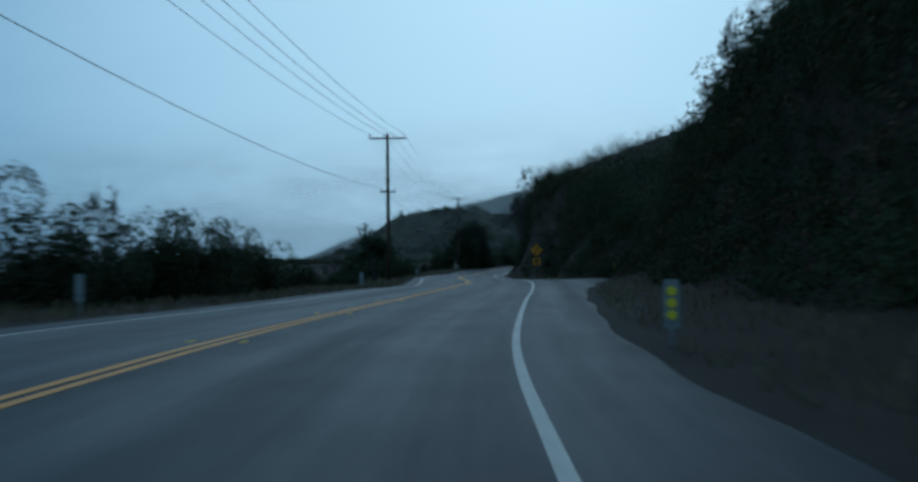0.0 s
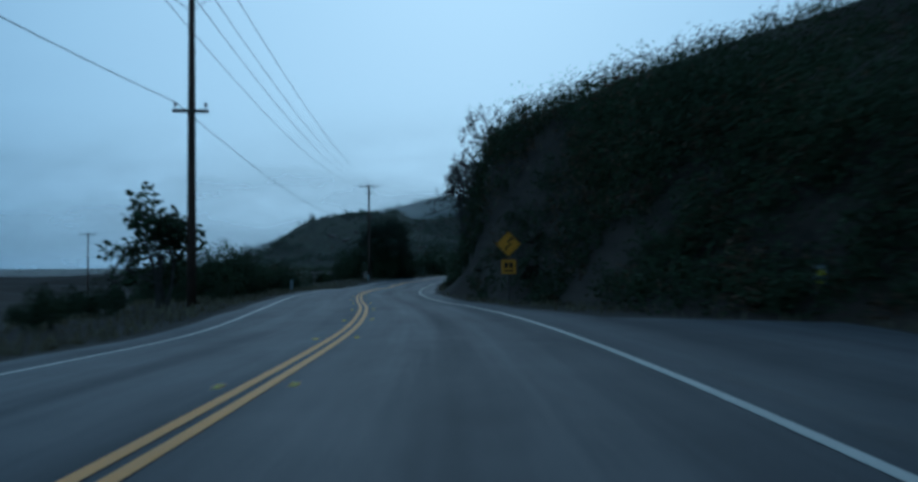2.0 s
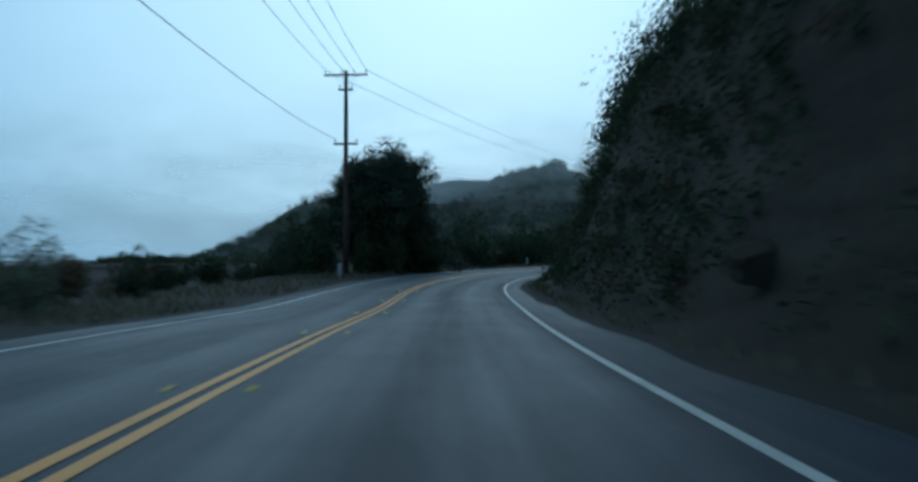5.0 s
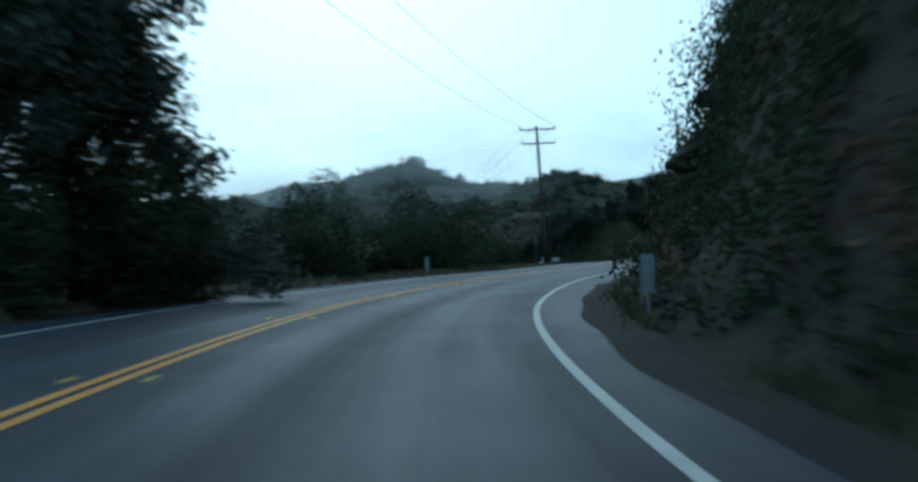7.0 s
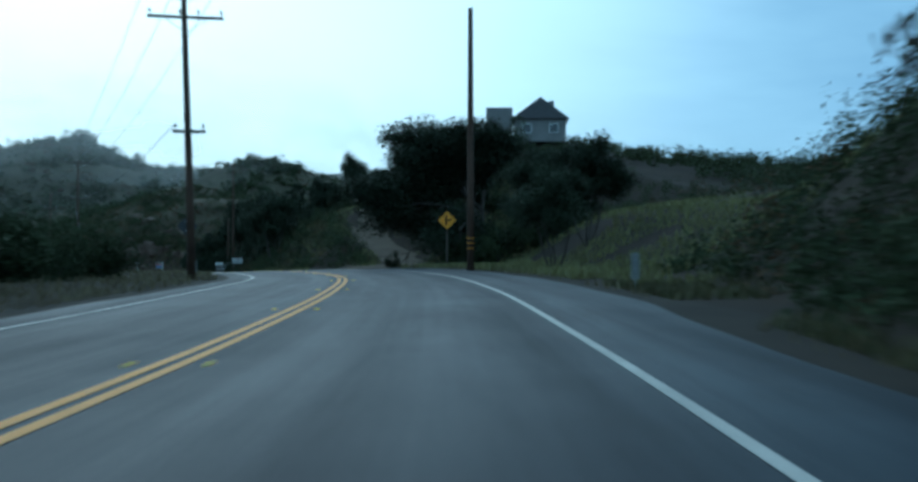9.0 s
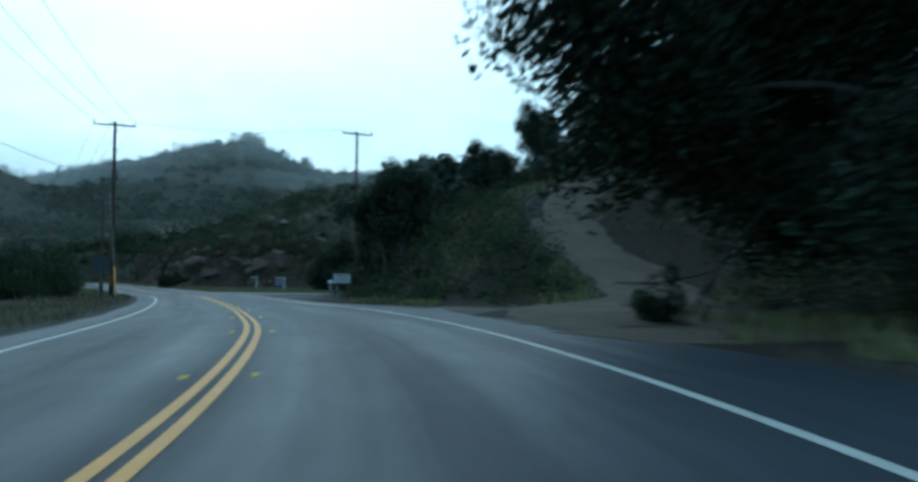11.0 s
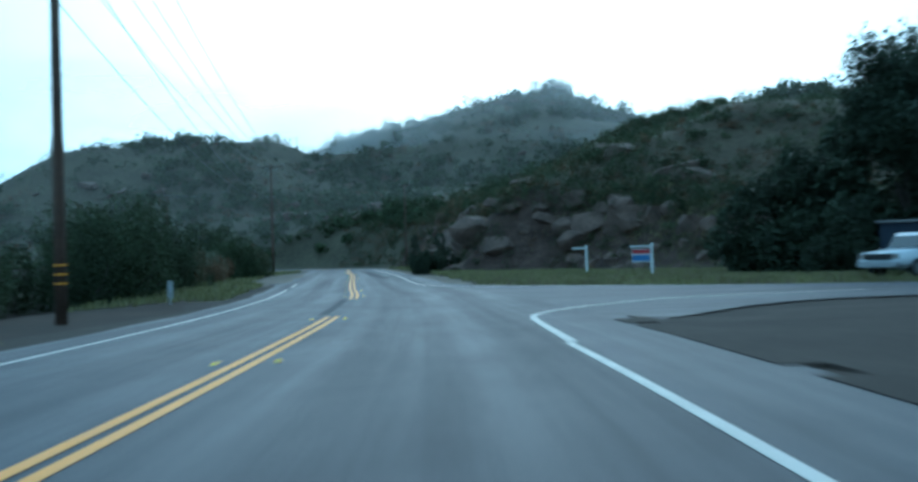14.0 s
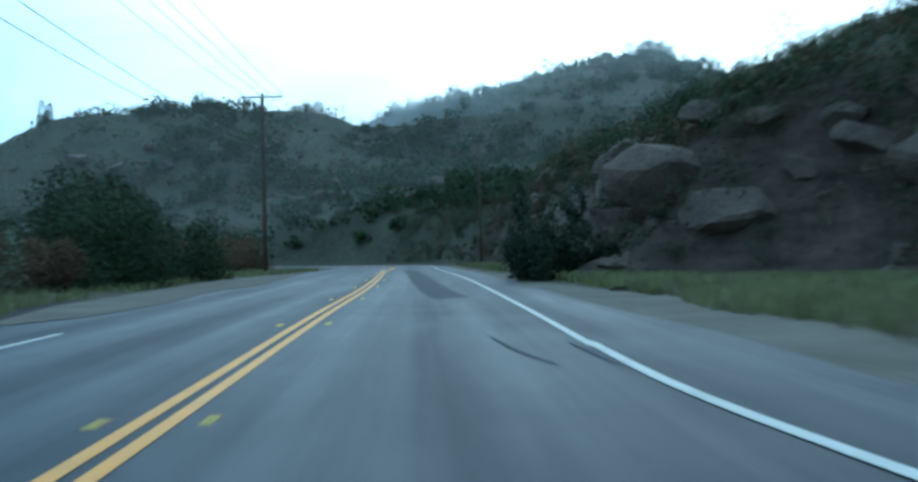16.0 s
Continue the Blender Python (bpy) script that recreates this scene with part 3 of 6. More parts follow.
def build_ground():
    gx, gy = axis_lines(-55, 105, 1.3, -3800, 3800), axis_lines(-40, 612, 1.5, -3500, 4200)
    xx, yy = np.meshgrid(gx, gy)
    zz = ground_level(xx.ravel(), yy.ravel())
    nx, ny = len(gx), len(gy)
    i = (np.arange(ny - 1)[:, None] * nx + np.arange(nx - 1)[None, :]).ravel()
    faces = np.stack([i, i + 1, i + nx + 1, i + nx], 1)
    me = bpy.data.meshes.new("ground")
    me.vertices.add(nx * ny)
    me.vertices.foreach_set("co", np.stack([xx.ravel(), yy.ravel(), zz], 1).astype(np.float32).ravel())
    me.loops.add(4 * len(faces))
    me.loops.foreach_set("vertex_index", faces.astype(np.int32).ravel())
    me.polygons.add(len(faces))
    me.polygons.foreach_set("loop_start", np.arange(0, 4 * len(faces), 4, dtype=np.int32))
    me.polygons.foreach_set("use_smooth", np.ones(len(faces), bool))
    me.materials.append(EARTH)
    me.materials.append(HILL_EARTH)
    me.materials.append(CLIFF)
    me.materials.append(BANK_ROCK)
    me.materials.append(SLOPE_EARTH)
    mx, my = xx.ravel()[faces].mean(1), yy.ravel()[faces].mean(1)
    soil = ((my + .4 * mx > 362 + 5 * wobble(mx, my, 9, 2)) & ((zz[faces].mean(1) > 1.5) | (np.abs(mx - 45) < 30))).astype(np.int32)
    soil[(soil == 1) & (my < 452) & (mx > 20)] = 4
    face = np.flatnonzero((my > 358) & (my < 460) & (mx > 15) & (mx < 85))
    fs, fo = road_frame(mx[face], my[face])
    up = (fo - table(fs, BANK, 1)) / table(fs, BANK, 3)
    soil[face[(up > -.2) & (up < 1.2) & (fs > 366) & (fs < 455)]] = 2
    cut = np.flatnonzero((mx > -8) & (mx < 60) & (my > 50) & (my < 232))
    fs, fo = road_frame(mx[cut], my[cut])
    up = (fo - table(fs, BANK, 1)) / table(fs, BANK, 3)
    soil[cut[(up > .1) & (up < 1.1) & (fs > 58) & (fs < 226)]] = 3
    me.polygons.foreach_set("material_index", soil)
    me.update(calc_edges=True)
    return tagged(new("ground", me), "dark bare earth of the verges, cut banks and scrubby hills", "ground", kind="structure")


GROUND = build_ground()


def strip(name, s0, s1, inner, outer, up, mat, step=1.0, thick=0.0):
    """A ribbon along the road between two offsets, which may be functions of the distance."""
    s = np.arange(s0, s1 + step / 2, step)
    a = on_road(s, inner(s) if callable(inner) else inner, up)
    b = on_road(s, outer(s) if callable(outer) else outer, up)
    n = len(s)
    verts = np.concatenate([a, b])
    faces = [(i, n + i, n + i + 1, i + 1) for i in range(n - 1)]
    return verts, faces


def lane_coordinates(ob, places):
    """Stores each point's place across and along the road for the wear of the asphalt."""
    uv = ob.data.uv_layers.new(name="lane")
    vi = np.empty(len(ob.data.loops), np.int32)
    ob.data.loops.foreach_get("vertex_index", vi)
    uv.data.foreach_set("uv", np.asarray(places, np.float32)[vi].ravel())


def build_road():
    s = np.arange(-75, ALONG[-1] - 1, 1.0)
    er, el = table(s, EDGES, 1) + 0.12 * wobble(s, s * 0, 1.3, 2), table(s, EDGES, 2) + 0.10 * wobble(s, s * 0, 1.6, 5)
    offs = [(-el - 0.3, -0.08), (-el, 0), (-el / 2, 0), (0 * s, 0), (er / 2, 0), (er, 0), (er + 0.3, -0.08)]
    n = len(s)
    faces = [(k * n + i, (k + 1) * n + i, (k + 1) * n + i + 1, k * n + i + 1) for k in range(6) for i in range(n - 1)]
    ob = mesh_object("road", np.concatenate([on_road(s, o, u) for o, u in offs]), faces, ASPHALT)
    lane_coordinates(ob, np.concatenate([np.stack([o, s], 1) for o, u in offs]))
    return tagged(ob, "worn grey asphalt of a two-lane canyon road", "road", kind="structure")


ROAD = build_road()


# ---- markings ----
def marking(name, s0, s1, centre, width, mat, label, up=0.006, step=1.0):
    f = centre if callable(centre) else (lambda s: 0 * s + centre)
    v, fa = strip(name, s0, s1, lambda s: f(s) - width / 2, lambda s: f(s) + width / 2, up, mat, step)
    ob = mesh_object(name, v, fa, mat)
    return tagged(ob, label, "road marking", kind="structure")


RIGHT_LINE = [(-75, 3.72), (8, 3.76), (18, 3.83), (37, 3.83), (60, 3.65), (80, 3.5), (120, 3.65), (160, 3.8), (180, 3.97), (200, 3.9), (240, 3.68), (262, 3.8), (280, 4.0), (300, 3.9), (315, 3.72), (326, 3.6), (366, 3.34), (369, 3.34), (375, 3.38), (410, 3.45), (640, 3.45)]
LEFT_LINE = [(-75, 3.3), (14, 3.28), (33, 3.12), (60, 3.25), (75, 3.45), (90, 3.55), (120, 3.4), (150, 3.1), (165, 3.1), (190, 3.25), (245, 3.25), (285, 3.1), (325, 3.15), (345, 3.3), (640, 3.4)]
for s0, s1 in ((-75, 335.2), (347, 505)):
    marking("centre_line", s0, s1, -0.10, 0.11, YELLOW_PAINT, "one stripe of the worn double yellow centre line")
    marking("centre_line", s0, s1, 0.10, 0.11, YELLOW_PAINT, "one stripe of the worn double yellow centre line")
marking("edge_line", -75, 325.5, lambda s: table(s, RIGHT_LINE, 1), 0.105, WHITE_PAINT, "white edge line beside the paved shoulder")
marking("edge_line", 369, 505, lambda s: table(s, RIGHT_LINE, 1), 0.10, WHITE_PAINT, "white edge line beside the grass verge")
marking("edge_line", -75, 364.5, lambda s: -table(s, LEFT_LINE, 1), 0.10, WHITE_PAINT, "white edge line along the outer verge")
marking("edge_line", 368, 373, lambda s: -table(s, LEFT_LINE, 1), 0.10, WHITE_PAINT, "short worn piece of white edge line")


def curve_points(points, n=10):
    """A smooth line through points."""
    p = [points[0]] + list(points) + [points[-1]]
    out = []
    for i in range(1, len(p) - 2):
        a, b, c, d = (Vector(q) for q in p[i - 1:i + 3])
        for k in range(n):
            u = k / n
            out.append(0.5 * ((2 * b) + (c - a) * u + (2 * a - 5 * b + 4 * c - d) * u * u + (3 * b - a - 3 * c + d) * u**3))
    return out + [Vector(points[-1])]


def road_z(x, y):
    s, off = road_frame(np.array([float(x)]), np.array([float(y)]))
    return float(np.interp(s[0], ALONG, CENTRE[:, 2]) - np.tan(np.interp(s[0], ALONG, CENTRE[:, 3])) * np.clip(off[0], -6, 6))


def flat_ribbon(name, points, width, mat, up, follow=False):
    pts = curve_points([(x, y, 0) for x, y in points], 12)
    verts, faces = [], []
    for i, p in enumerate(pts):
        d = (pts[min(i + 1, len(pts) - 1)] - pts[max(i - 1, 0)]).normalized()
        r = Vector((d.y, -d.x, 0))
        for q in (p - r * width / 2, p + r * width / 2):
            verts.append((q.x, q.y, max(float(ground_level(q.x, q.y)[0]) + up, road_z(q.x, q.y) + .01) if follow else road_z(q.x, q.y) + up))
        if i:
            faces.append((2 * i - 2, 2 * i - 1, 2 * i + 1, 2 * i))
    return mesh_object(name, verts, faces, mat)


# the side road that turns off to the right, its lines and its gravel corner
def build_side_road():
    verts, faces = [], []
    dense = curve_points(MOUTH, 6)
    for i, v in enumerate(dense):
        for k in range(9):
            y = v.y + (v.z - v.y) * k / 8
            verts.append((v.x, y, road_z(v.x, y) - 0.006))
        if i:
            faces += [((i - 1) * 9 + k, i * 9 + k, i * 9 + k + 1, (i - 1) * 9 + k + 1) for k in range(8)]
    ob = mesh_object("side_road", verts, faces, ASPHALT)
    lane_coordinates(ob, [(v[1], v[0]) for v in verts])
    return tagged(ob, "grey asphalt mouth of the side road", "road", kind="structure")


SIDE_ROAD = build_side_road()
tagged(flat_ribbon("edge_line", [(49.5, 316.5), (49.58, 320.5), (49.7, 322.8), (50.05, 324.3), (50.7, 325.7), (51.9, 327.5), (54.4, 330.3), (60, 332)], 0.13, WHITE_PAINT, 0.01),
       "thick white line curling into the side road", "road marking", kind="structure")
tagged(flat_ribbon("edge_line", [(46.76, 361.0), (47.03, 357.8), (47.42, 355.3), (47.98, 352.6), (48.9, 350), (50.3, 347.5), (53, 344), (57, 340.2)], 0.11, WHITE_PAINT, 0.01),
       "white line curling out of the side road", "road marking", kind="structure")
for name, label, pts, w in (("asphalt_patch", "darker resurfaced strip of asphalt along the lane", [(44.9, 371.5), (44.3, 376), (43.2, 386), (42.2, 396), (40.6, 412)], .8),
                            ("asphalt_patch", "dark smear of asphalt repair in the lane", [(45.75, 361.8), (46.0, 360.3), (46.3, 359.1)], .05),
                            ("asphalt_patch", "dark smear of asphalt repair in the lane", [(46.55, 361), (46.7, 359.8), (46.8, 359.0)], .04),
                            ("asphalt_patch", "dark tarred strip in the gap of the centre line", [(45.35, 327.5), (45.2, 332), (44.95, 338)], .24)):
    tagged(flat_ribbon(name, pts, w, PATCH, 0.008), label, "road patch", kind="structure")


def ground_patch(name, x0, x1, y0, y1, chosen, mat, up, label, category, step=.4, level=None):
    """A thin spread of loose material over the ground where chosen(x, y, distance along, offset) holds, closed at its rim."""
    xx, yy = np.meshgrid(np.arange(x0, x1, step), np.arange(y0, y1, step))
    x, y = xx.ravel(), yy.ravel()
    s, off = road_frame(x, y)
    z = ground_level(x, y) + up
    over = np.interp(s, ALONG, CENTRE[:, 2]) - np.tan(np.interp(s, ALONG, CENTRE[:, 3])) * np.clip(off, -6, 6) + .012
    out = off - table(s, EDGES, 1)
    z = np.where(out < 1.5, np.maximum(z, over - .1 * np.clip(out - .2, 0, 4)), z)
    if level is not None:
        z = np.maximum(z, over + level * rise((out - .3) / 1.5) - .03 * rise((out - .3) / .6))
    good = chosen(x, y, s, off)
    n = xx.shape[1]
    i = (np.arange(xx.shape[0] - 1)[:, None] * n + np.arange(n - 1)[None, :]).ravel()
    quads = np.stack([i, i + 1, i + n + 1, i + n], 1)
    quads = quads[good[quads].sum(1) >= 3]
    sides = collections.Counter(tuple(sorted(e)) for q in quads for e in zip(q, np.roll(q, -1)))
    rim = [e for q in quads for e in zip(q, np.roll(q, -1)) if sides[tuple(sorted(e))] == 1]
    used = np.unique(quads)
    place = np.full(len(x), -1)
    place[used] = np.arange(len(used))
    top = np.stack([x, y, z], 1)[used]
    faces = [tuple(q) for q in place[quads]] + [(place[a], place[a] + len(used), place[b] + len(used), place[b]) for a, b in rim]
    return tagged(mesh_object(name, np.concatenate([top, top - (0, 0, .3)]), faces, mat), label, category, kind="structure")


def beside(off, s):
    return off - table(s, EDGES, 1)


ground_patch("gravel_corner", 48, 70, 292, 330, lambda x, y, s, off: (beside(off, s) > -.25 + .2 * wobble(x, y, .9, 4)) & (beside(off, s) < 4.6 + 1.2 * wobble(x, y, 2.5, 1) + np.clip((y - 312) * .9, 0, 12)) & (y < table(x, MOUTH, 1) + 1.2),
             CORNER_GRAVEL, .012, "brown gravel corner between the two roads", "gravel", level=-.03)
ground_patch("gravel_patch", 48, 58, 299, 314, lambda x, y, s, off: ((x - 52.1) / 1.8) ** 2 + ((y - 306) / 3.6) ** 2 + .4 * wobble(x, y, .8, 2) < 1, PALE_GRAVEL, .03, "pale worn gravel patch on the corner", "gravel", .3, level=-.006)
ground_patch("driveway_apron", 46.5, 58, 247, 276, lambda x, y, s, off: (beside(off, s) > -.5 + .25 * wobble(x, y, .9, 4)) & (beside(off, s) < 4.2 + .8 * wobble(x, y, 2.0, 1)) & (y > 248.5 + .8 * wobble(x, y, 1.3, 5)) & (y < 272 + 1.0 * wobble(x, y, 1.3, 7)),
             TRACK_DIRT, .012, "pale gravel apron of a dirt driveway", "driveway", level=-.02)


def build_track():
    """A dirt track graded into the slope beside the road."""
    pts = [Vector((x, y, 0)) for x, y, z in TRACK_LINE[9:]]
    verts, faces, n = [], [], 8
    for i, p in enumerate(pts):
        d = (pts[min(i + 1, len(pts) - 1)] - pts[max(i - 1, 0)]).normalized()
        r = Vector((d.y, -d.x, 0))
        w = 3.1 + .2 * math.sin(i * .7) + .12 * math.sin(i * .23)
        for k in range(n):
            q = p + r * w * ((k - 1) / (n - 3) - 0.5)
            rim = k in (0, n - 1)
            lift = -.35 if rim else .05 + .05 * math.sin(math.pi * (k - 1) / (n - 3)) - .05 * (k in (2, n - 3))
            lift -= .3 * (1 - min(1, i / 10))
            verts.append((q.x, q.y, float(ground_level(q.x, q.y)[0]) + lift))
        if i:
            faces += [((i - 1) * n + k, (i - 1) * n + k + 1, i * n + k + 1, i * n + k) for k in range(n - 1)]
    return tagged(mesh_object("dirt_track", verts, faces, TRACK_DIRT, smooth=True), "pale dirt track climbing the scrubby slope", "track", kind="structure")


build_track()
for s0, s1, side in ((-20, 256, 1), (282, 299, 1), (-20, 385, -1), (362, 450, 1)):
    v, f = strip("verge", s0, s1, lambda s: side * (table(s, EDGES, 1 if side > 0 else 2) - 0.3),
                 lambda s: side * (table(s, EDGES, 1 if side > 0 else 2) + 0.9 + 0.5 * wobble(s, s * 0, 2.1, side) + (1.6 * rise((385 - s) / 8) if side > 0 and s0 > 300 else 0)), 0.0, GRAVEL)
    v = v.copy()
    h = len(v) // 2
    v[:h, 2] -= 0.014
    v[h:, 2] = ground_level(v[h:, 0], v[h:, 1]) + .02
    tagged(mesh_object("verge", v, f if side > 0 else [tuple(reversed(q)) for q in f], PALE_GRAVEL if s0 > 300 else GRAVEL), "thin strip of loose gravel along the asphalt", "verge", kind="structure")


v, f = strip("verge", 371, 416, lambda s: -table(s, EDGES, 2) - .3, lambda s: -4.3 - .35 * wobble(s, s * 0, 2.4, 3) - 2.4 * (1 - rise((s - 371) / 7)), 0.012, PALE_GRAVEL)
tagged(mesh_object("pullout", v, f, PALE_GRAVEL), "pale gravel pullout on the outer side of the road", "verge", kind="structure")


# ---- raised markers in pairs along the centre line ----
def marker_template():
    base = thing("road_marker", (0, 0, -50), "yellow raised reflective road marker on the asphalt", "road marker", "raised markers along the centre line")
    bm = bmesh.new()
    lo = [bm.verts.new(p) for p in ((-.05, -.05, 0), (.05, -.05, 0), (.05, .05, 0), (-.05, .05, 0))]
    hi = [bm.verts.new(p) for p in ((-.043, -.018, .019), (.043, -.018, .019), (.043, .018, .019), (-.043, .018, .019))]
    bm.faces.new(hi)
    for k in range(4):
        bm.faces.new((lo[k], lo[(k + 1) % 4], hi[(k + 1) % 4], hi[k]))
    part("body", bm, YELLOW_PAINT, base)
    for y in (-1, 1):
        bm = bmesh.new()
        q = [bm.verts.new(p) for p in ((-.042, y * .046, .004), (.042, y * .046, .004), (.038, y * .022, .018), (-.038, y * .022, .018))]
        bm.faces.new(q if y < 0 else q[::-1])
        part("reflector", bm, REFLECTOR, base, "yellow reflector face")
    return base


MARKER = marker_template()
first = True
for s in [5.0 + 7.6 * k for k in range(-2, 43)] + [333.8] + [349.5 + 7.9 * k for k in range(16)]:
    for off in (-0.34, 0.34):
        m = Matrix.Translation(on_road(s, off, 0.004)) @ pose(0, 0, 0, 0, 0, heading(s)) @ Matrix.Diagonal((.9, .9, .9, 1))
        if first:
            MARKER.matrix_world, first = m, False
        else:
            copy_thing(MARKER, m @ Matrix.Diagonal((1 / .9, 1 / .9, 1 / .9, 1)))

# ---- poles and cables ----
POLES = {}


def utility_pole(key, x, y, height, arms, label, guards=False, z=None, lean=(0, 0), r=0.17):
    """A tapered wooden pole; arms are (height, length, insulators, turn)."""
    z = float(ground_level(x, y)[0]) if z is None else z
    p = thing("utility_pole", (x, y, z), label, "utility pole", "poles along the road")
    top = Vector((lean[0], lean[1], height))
    v, f = tube([Vector((0, 0, -0.4)), top * 0.33, top * 0.66, top], [r, r * .9, r * .78, r * .64], 12)
    mesh_object("shaft", v, f, POLE_WOOD, p, smooth=True)
    ends = []
    for h, length, count, turn in arms:
        c = top * (h / height) + Vector((0, -0.2, 0))
        rot = pose(0, 0, 0, 0, 0, turn)
        m = Matrix.Translation(c) @ rot
        bm = box_bm((length, 0.10, 0.12), bevel=0.012)
        bm.transform(m)
        arm = part("crossarm", bm, ARM_WOOD, p, "weathered wooden crossarm")
        for sx in (-1, 1):
            if length > 2:
                v, f = tube([m @ Vector((sx * length * .28, 0.05, -0.04)), m @ Vector((0, 0.16, -0.6))], [0.016, 0.016], 5)
                mesh_object("brace", v, f, GALVANISED, p)
        for i in range(count):
            ux = (i / (count - 1) - 0.5) * (length - 0.2) if count > 1 else 0
            if count == 4 and i in (1, 2):
                ux = (-0.22 if i == 1 else 0.5)
            pin = m @ Vector((ux, 0, 0.06))
            v, f = tube([pin, pin + Vector((0, 0, .10)), pin + Vector((0, 0, .11)), pin + Vector((0, 0, .17)), pin + Vector((0, 0, .18)), pin + Vector((0, 0, .25))], [.012, .012, .06, .05, .065, .03], 8)
            mesh_object("insulator", v, f, GLASS_INSULATOR, arm, "grey porcelain insulator")
            ends.append(m @ Vector((ux, 0, 0.31)) + Vector((x, y, z)))
    if guards:
        for k, h in enumerate((.96, 1.18, 1.40)):
            v, f = tube([Vector((0, 0, h)), Vector((0, 0, h + .035))], [r * .97 + .008] * 2, 12)
            mesh_object("reflective_band", v, f, SIGN_YELLOW, p, "yellow reflective band nailed round the pole")
    POLES[key] = ends
    return p


T = "tall dark wooden utility pole with crossarms beside the road"
utility_pole("p0", -11.6, -14, 12.0, [(11.6, 2.9, 4, 4), (8.0, 1.1, 2, 4)], T)
utility_pole("p1", -5.75, 77.0, 11.6, [(11.2, 2.9, 4, 4), (7.0, 1.25, 2, 4)], T)
utility_pole("p2", -0.6, 170.7, 12.4, [(12.1, 2.7, 4, -8), (11.2, .9, 2, -8), (7.9, 1.5, 2, -8)], T)
utility_pole("pF", 32.1, 236.8, 12.1, [(11.8, 3.1, 4, -20), (10.6, 3.0, 4, -20), (6.0, 1.3, 2, -20)], T, lean=(-0.45, 0))
utility_pole("pG", 43.2, 233.5, 11.4, [], "plain dark wooden utility pole with yellow bands on the inner bank", guards=True, r=0.16)
utility_pole("pA", 39.85, 313.3, 12.75, [(12.45, 3.0, 4, 4), (8.5, 1.8, 2, 4)], "tall dark wooden utility pole with crossarms and yellow bands", guards=True)
utility_pole("pC", 39.05, 328.6, 10.2, [(8.35, 1.5, 2, 2)], "short dark wooden utility pole with one crossarm and yellow bands", guards=True, r=0.15)
utility_pole("pB", 58.9, 317.6, 13.6, [(13.4, 2.8, 4, 14)], "dark wooden utility pole beside the side road", r=0.15)
utility_pole("pH", 61.0, 326.4, 7.5, [], "bare dark pole stub among the roadside trees", r=0.13)
utility_pole("pD", 29.7, 419.5, 12.6, [(12.3, 3.0, 4, 3), (8.6, 1.0, 2, 3)], T)
utility_pole("pE", 44.6, 440.5, 11.6, [(11.3, 1.6, 2, 3)], "thin dark wooden utility pole under the rocky hill", r=0.14)
utility_pole("pZ", 8.0, 456, 12.0, [(11.7, 2.8, 4, 30)], T)
utility_pole("pX", -42, 190, 9.5, [(9.2, 2.4, 2, 0)], "distant dark wooden utility pole across the valley", r=0.13)


def cable(a, b, sag, r=0.014):
    pts = []
    for k in range(17):
        u = k / 16
        q = Vector(a).lerp(Vector(b), u)
        q.z -= sag * 4 * u * (1 - u)
        pts.append(q)
    v, f = tube(pts, [r] * len(pts), 5)
    tagged(mesh_object("overhead_cable", v, f, CABLE, smooth=True), "thin black overhead cable sagging between two poles", "cable", "overhead cables")


def string(a, b, pairs, sag=1.2):
    for i, j in pairs:
        if i < len(POLES[a]) and j < len(POLES[b]):
            cable(POLES[a][i], POLES[b][j], sag)


ALL4 = [(0, 0), (1, 1), (2, 2), (3, 3)]
string("p0", "p1", ALL4 + [(4, 4)], 1.5)
string("p1", "p2", ALL4 + [(4, 6)], 1.6)
string("p2", "pF", [(0, 0), (3, 3)], 1.2)
string("pF", "pA", [(0, 0), (1, 1), (3, 3), (8, 4)], 1.2)
string("pA", "pD", ALL4, 1.8)
string("pC", "pD", [(0, 4), (1, 5)], 1.8)
string("pD", "pZ", ALL4, 1.6)
string("pA", "pB", [(3, 0)], .5)


def guy_wire():
    """A stay from the pole down to the verge, with a yellow guard on its lower end."""
    top, foot = Vector((39.6, 313.3, float(ground_level(39.85, 313.3)[0]) + 7.5)), Vector((40.15, 308.1, 0))
    foot.z = float(ground_level(foot.x, foot.y)[0])
    g = thing("guy_wire", tuple(foot), "steel guy wire of the pole with a yellow plastic guard", "guy wire")
    v, f = tube([Vector((0, 0, 0)), top - foot], [0.01, 0.01], 5)
    mesh_object("wire", v, f, GALVANISED, g)
    d = (top - foot).normalized()
    v, f = tube([d * 0.1, d * 2.5], [0.045, 0.045], 8)
    mesh_object("guard", v, f, SIGN_YELLOW, g, "bright yellow plastic guard", smooth=True)


guy_wire()


# ---- signs and posts ----
def plate_bm(outline, thick=0.006):
    """A flat plate in the xz plane that faces -y."""
    bm = bmesh.new()
    f = bm.faces.new([bm.verts.new((x, 0, z)) for x, z in outline])
    out = bmesh.ops.extrude_face_region(bm, geom=[f])
    bmesh.ops.translate(bm, verts=[v for v in out["geom"] if isinstance(v, bmesh.types.BMVert)], vec=(0, thick, 0))
    bmesh.ops.recalc_face_normals(bm, faces=bm.faces[:])
    return bm


